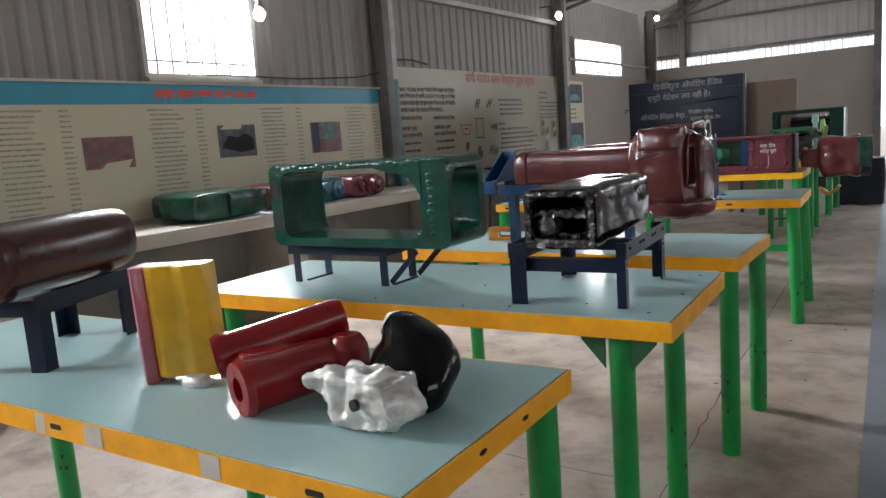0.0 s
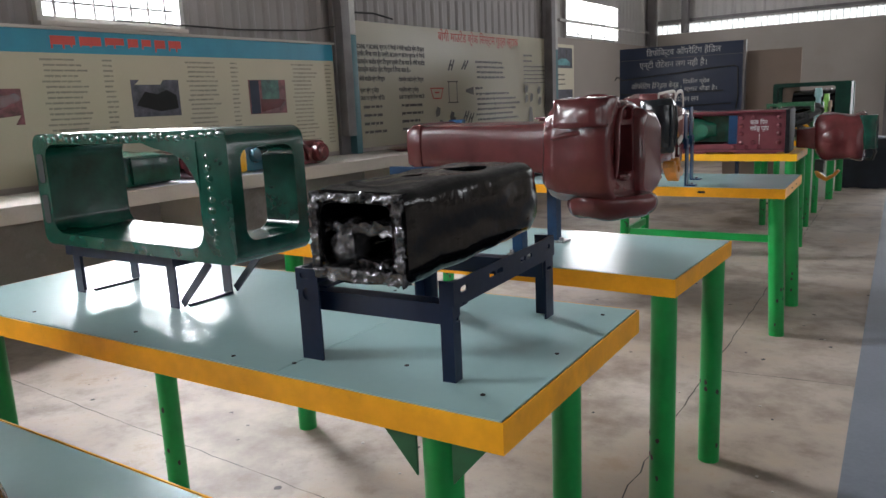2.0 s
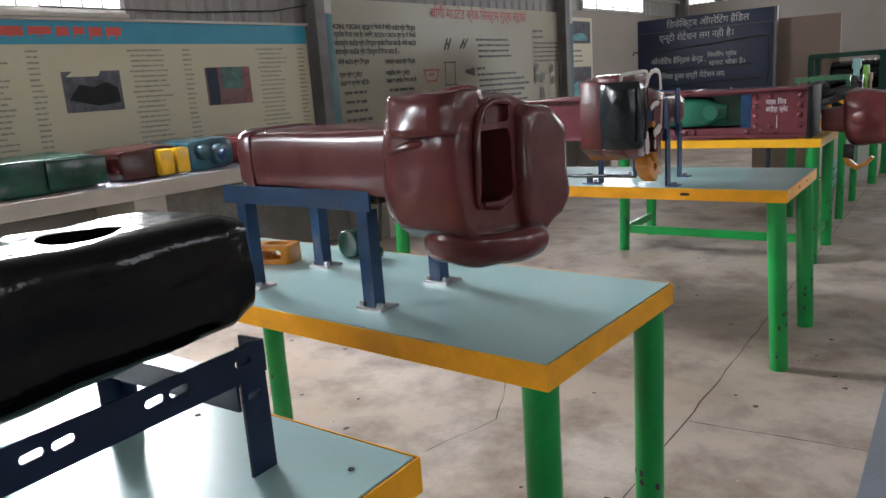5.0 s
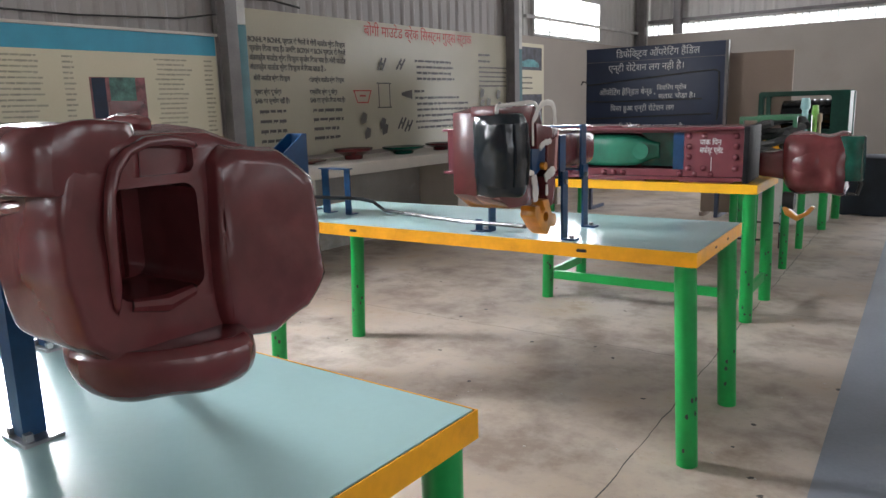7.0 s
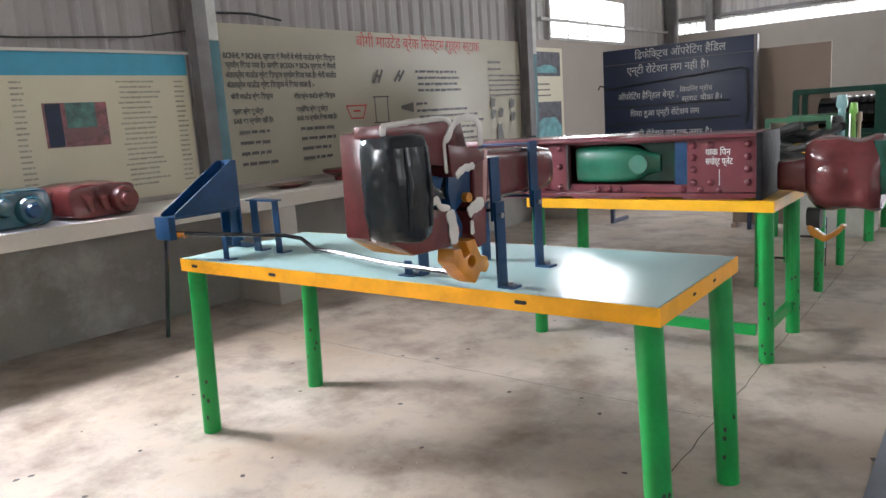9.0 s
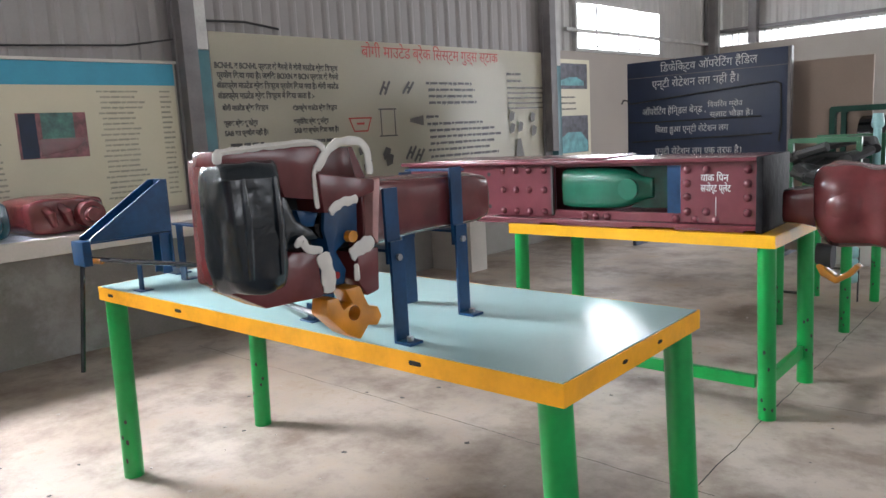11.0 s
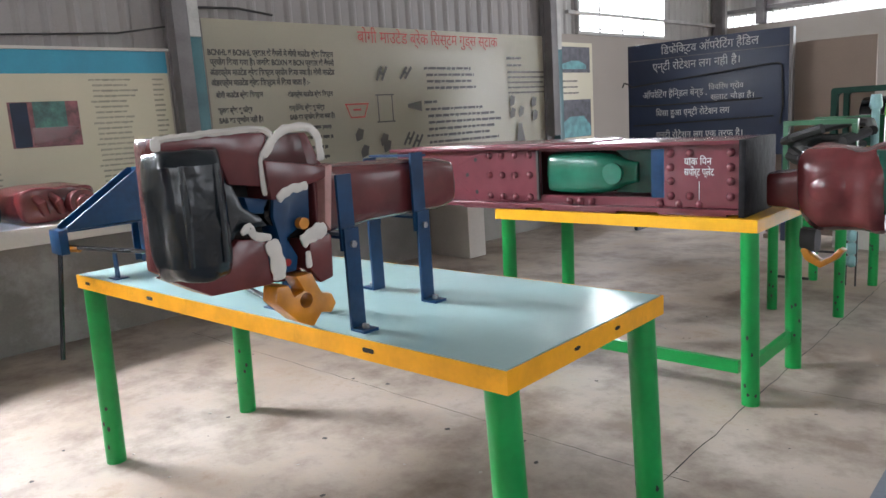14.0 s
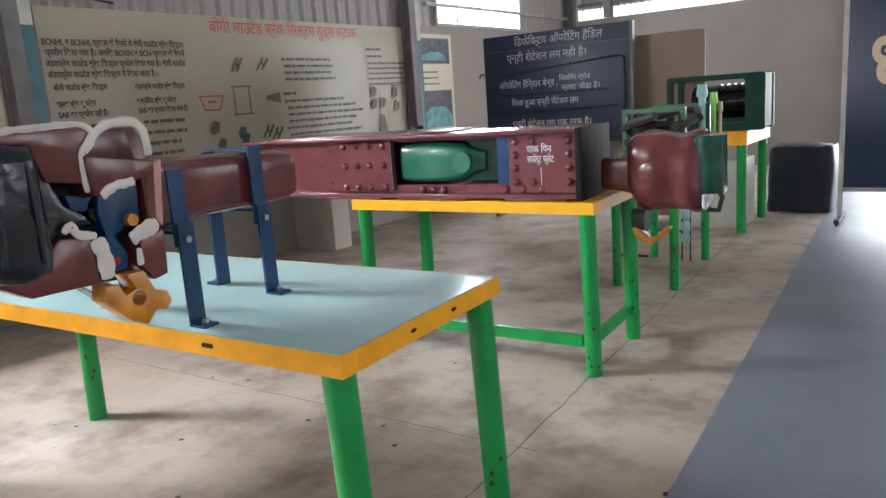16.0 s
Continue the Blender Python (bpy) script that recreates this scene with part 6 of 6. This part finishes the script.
one("panel", "boardblue", (-2.445, -0.878, 0.0, 0.03, 0.78, 1.868), parent=NB, bev=0.004)
each("board_leg", "boardblue", (-2.42, -2.38, 0.031, 0.07, 0.0, 1.8), (-0.94, -0.9, 0.031, 0.07, 0.0, 1.8), (-2.42, -2.38, 0.0701, 0.4, 0.0, 0.04), (-0.94, -0.9, 0.0701, 0.4, 0.0, 0.04), parent=NB, smooth=0)
one("side_channel", "frame", (-0.876, -0.845, -0.01, 0.04, 0.78, 1.868), parent=NB, smooth=0)
for txt, x, z, w, s in (("डिफेक्टिव ऑपरेटिंग हैंडिल", -2.08, 1.755, 0.94, 0.105), ("एन्टी रोटेशन लग नही है।", -2.17, 1.605, 0.86, 0.105), ("ऑपरेटिंग हैन्डिल बेन्ड ,", -2.28, 1.345, 0.66, 0.09), ("वियरिंग ग्रोव", -1.6, 1.385, 0.33, 0.07),
                       ("स्लाट चौड़ा है।", -1.58, 1.295, 0.4, 0.07), ("घिसा हुआ एन्टी रोटेशन लग", -2.14, 1.165, 0.74, 0.085), ("एन्टी रोटेशन लग एक तरफ है।", -2.14, 0.955, 0.86, 0.085)):
    words("lettering", txt, s, "chalk", facing(x, -0.002, z), NB, width=w)
for pts in ([(-2.5, 1.47), (-2.48, 1.51), (-2.44, 1.5), (-2.40, 1.465), (-1.2, 1.56), (-0.97, 1.575), (-0.93, 1.55), (-0.92, 1.2), (-0.94, 1.05)], [(-2.42, 1.28), (-2.2, 1.27), (-1.1, 1.28)], [(-2.38, 1.08), (-1.0, 1.12)]):
    bm = B(); tube(bm, [(x, -0.018, z) for x, z in pts], 0.008, 6)
    part("hung_rod", bm, "cable", NB)
one("rule_line", "frame", (-2.44, -0.88, -0.0015, -0.0005, 1.712, 1.718), parent=NB, smooth=0)

TB2 = thing("thank_you_board", pose(-0.24, 13.72, 0), "tall navy board on a wheeled grey frame with large cream lettering", "board")
one("panel", "boardblue", (0.84, 2.75, 0.0, 0.03, 0.31, 1.85), parent=TB2, bev=0.004)
each("post", "framepale", (0.80, 0.838, -0.005, 0.035, 0.06, 2.0), (2.752, 2.79, -0.005, 0.035, 0.06, 2.0), parent=TB2, bev=0.004)
one("bottom_rail", "framepale", (0.8385, 2.7515, -0.004, 0.034, 0.275, 0.309), parent=TB2, smooth=0)
for x in (0.82, 2.77):
    one("foot", "boardblue", (x - 0.02, x + 0.02, -0.2, 0.3, 0.03, 0.0595), parent=TB2, smooth=0)
    for y in (-0.16, 0.26):
        bm = B(); tube(bm, [(x - 0.012, y, 0.0305), (x + 0.012, y, 0.0305)], 0.03, 14); part("castor", bm, "cable", TB2)
words("lettering", "धन्यवाद", 0.68, "cream", facing(1.0, -0.002, 1.09), TB2, width=1.62, bold=0.014)

# --- far table with hoses, far table with a yoke frame, crate ---
TF = table(-0.49, 0.0, 11.1, 12.1, 0.8, rz=3.5, name_top="darkgreen", edge="edge", r=0.03, inset=0.06, label="narrow green table with an orange edge strip and low bars")
each("low_bar", "rust", (-0.2, 0.02, -0.44, -0.43, 0.2, 0.215), (-0.2, 0.02, 0.43, 0.44, 0.2, 0.215), parent=TF, smooth=0)
HS = thing("brake_hoses", pose(-0.245, 11.6, 0.8), "heap of black rubber brake hoses on a table", "hoses")
rnd = random.Random(9)
for k in range(5):
    bm = B()
    a0 = rnd.uniform(0, 6.28)
    pts = [(0.17 * math.cos(a0 + q * 0.7) * (1 + 0.1 * k), 0.30 * math.sin(a0 + q * 0.7), 0.05 + 0.05 * k + 0.05 * math.sin(q)) for q in range(8)]
    tube(bm, pts, 0.03, 8)
    part("hose", bm, "cable", HS)
GF = thing("green_rack", pose(-0.245, 11.65, 0.8), "light green steel rack on a table", "rack")
each("top_rail", "darkgreen", (-0.22, 0.2, 0.36, 0.39, 0.30, 0.33), (-0.22, 0.2, -0.2, -0.17, 0.30, 0.33), parent=GF, smooth=0)
each("upright", "darkgreen", (-0.22, -0.19, 0.36, 0.39, 0.0, 0.2995), (0.17, 0.2, 0.36, 0.39, 0.0, 0.2995), (-0.22, -0.19, -0.2, -0.17, 0.0, 0.2995), (0.17, 0.2, -0.2, -0.17, 0.0, 0.2995), parent=GF, smooth=0)
for x, y, m, h, r in ((0.12, 11.93, "limepaint", 0.40, 0.022), (0.05, 11.9, "palecyan", 0.46, 0.03), (0.145, 12.0, "cream", 0.33, 0.016)):
    T = thing("upright_valve", pose(x - 0.14, y + 0.08, 0.8), "upright painted valve with a round cap on a table", "valve")
    bm = B(); tube(bm, [(0, 0, 0), (0, 0, h * 0.8)], r * 0.8, 10); part("stem", bm, m, T)
    bm = B(); tube(bm, [(0, 0, h * 0.8), (0, 0, h * 0.84), (0, 0, h)], [r, r * 1.3, r], 10); part("cap", bm, m, T)
VL = thing("pale_valve", pose(-0.2, 11.97, 0.0), "pale blue brake valve assembly standing on thin rods", "valve")
for x in (-0.03, 0.03):
    bm = B(); tube(bm, [(x, 0, 0), (x, 0, 0.37)], 0.006, 6); part("rod", bm, "rust", VL)
for z, r in ((0.17, 0.045), (0.255, 0.05), (0.34, 0.045)):
    bm = B(); tube(bm, [(-0.03, 0, z), (0.0, 0, z), (0.03, 0, z)], [r * 0.7, r, r * 0.7], 12); part("valve_chamber", bm, "palecyan", VL)

TG = table(-0.92, -0.04, 13.08, 13.96, 0.85, t=0.11, r=0.04, inset=0.05, label="orange topped square steel table with green legs", name_top="edge")
YG = thing("draft_gear_rack", pose(-0.74, 13.26, 0.85) @ Matrix.Diagonal((0.93, 1, 0.95, 1)), "large dark green frame holding a black draft gear on a table", "frame")
bm = B(); plate(bm, rr_loop(0.42, 0.25, 0.88, 0.5, 0.03), 0.0, 0.06); bevel(bm, 0.006)
yg = part("front_frame", bm, "greendull", YG); c = B(); plate(c, rr_loop(0.36, 0.26, 0.66, 0.38, 0.03), -0.1, 0.2); cut(yg, c)
bm = B(); plate(bm, rr_loop(0.42, 0.25, 0.88, 0.5, 0.03), 0.32, 0.38); bevel(bm, 0.006)
yg = part("back_frame", bm, "greendull", YG); c = B(); plate(c, rr_loop(0.36, 0.26, 0.66, 0.38, 0.03), 0.2, 0.5); cut(yg, c)
one("end_plate", "greendull", (0.79, 0.85, 0.0605, 0.3195, 0.02, 0.49), parent=YG, bev=0.004)
bm = B(); tube(bm, [(0.3, 0.19, 0.25), (0.2, 0.19, 0.25), (0.7, 0.19, 0.25), (0.74, 0.19, 0.25)], [0.1, 0.155, 0.155, 0.12], 20); part("draft_gear", bm, "black", YG)
for k in range(5):
    bm = B(); tube(bm, [(0.42 + 0.06 * k, 0.19, 0.25), (0.44 + 0.06 * k, 0.19, 0.25)], 0.165, 20); part("gear_ring", bm, "black", YG)
one("back_sheet", "greendull", (0.04, 0.78, 0.385, 0.39, 0.03, 0.40), parent=YG, smooth=0)
one("gear_seat", "greendull", (0.3, 0.74, 0.1, 0.28, 0.02, 0.11), parent=YG, smooth=0)
WB = thing("white_cabinet", pose(-0.42, 13.5, 0.0), "white painted low cabinet under a table", "cabinet")
one("cabinet_body", "wallpale", (-0.3, 0.3, -0.22, 0.25, 0.0, 0.6), parent=WB, bev=0.006)
one("cabinet_door", "wallpale", (-0.28, 0.28, -0.235, -0.2205, 0.03, 0.57), parent=WB, bev=0.004)
CR = thing("covered_crate", pose(0.175, 14.46, 0.0), "low crate covered with dark navy plastic sheet on the floor", "crate")
bm = B(); loft(bm, tight([ring((0, 0, z), w, 0.5, "z", 24, 8) for z, w in ((0.0, 0.56), (0.02, 0.57), (0.3, 0.58), (0.58, 0.56), (0.62, 0.54))]))
uneven(soft(part("cover", bm, "cloth", CR), 1), 6, 0.03, 4)
bm = B(); bmesh.ops.create_uvsphere(bm, u_segments=16, v_segments=8, radius=0.2, matrix=Matrix.Translation((0, 0, 0.6)) @ Matrix.Diagonal((1.3, 1.1, 0.2, 1))); part("top_fold", bm, "cloth", CR)

# --- lamps under the eave ---
for y, x, z in ((7.45, -3.8, 2.47), (13.3, -3.7, 2.98), (17.9, -3.7, 3.35)):
    T = thing("wall_lamp", pose(x, y, z), "lit white lamp bulb on a bracket", "lamp", "hall lamps")
    bm = B(); bmesh.ops.create_uvsphere(bm, u_segments=14, v_segments=10, radius=0.05, matrix=Matrix.Diagonal((1, 1, 1.2, 1))); part("bulb", bm, "bulb", T)
    bm = B(); tube(bm, [(0, 0, 0.055), (0, 0, 0.12), (-0.1, 0, 0.16), (X0 - x - 0.05, 0, 0.16)], [0.03, 0.02, 0.01, 0.01], 8); part("bracket", bm, "frame", T)

# --- outside: tree beyond the doorway ---


def tree(x, y, h, seed):
    rnd = random.Random(seed)
    T = thing("tree", pose(x, y, -0.06), "broad green leafy tree in bright daylight", "tree", "trees outside")
    bm = B()
    tube(bm, [(0, 0, 0), (0.05, 0, h * 0.25), (0.0, 0.1, h * 0.55), (0.1, 0, h * 0.85)], [0.22, 0.17, 0.12, 0.04], 10)
    tips = []
    for k in range(9):
        a, z = rnd.uniform(0, 6.28), h * rnd.uniform(0.35, 0.7)
        e_ = Vector((math.cos(a) * h * 0.3, math.sin(a) * h * 0.3, z + h * rnd.uniform(0.1, 0.25)))
        tube(bm, [(0, 0, z), e_ * 0.5 + Vector((0, 0, z * 0.5)), e_], [0.08, 0.05, 0.02], 6)
        tips.append(e_)
    part("trunk", bm, "bark", T)
    bm = B()
    for k in range(7000):
        c_ = rnd.choice(tips + [Vector((0, 0, h * 0.85))])
        d = Vector((rnd.gauss(0, 1), rnd.gauss(0, 1), rnd.gauss(0, 0.8))) * h * 0.11
        p = c_ + d
        u = Vector((rnd.gauss(0, 1), rnd.gauss(0, 1), rnd.gauss(0, 1))).normalized() * 0.09
        v = u.cross(Vector((rnd.gauss(0, 1), rnd.gauss(0, 1), rnd.gauss(0, 1)))).normalized() * 0.05
        bm.faces.new([bm.verts.new(p + q) for q in (-u, v, u, -v)])
    tagged(part("crown", bm, "leaf", T, smooth=0), kind="stuff")


tree(4.9, 27.0, 6.0, 2)
tree(9.0, 33.0, 7.5, 5)
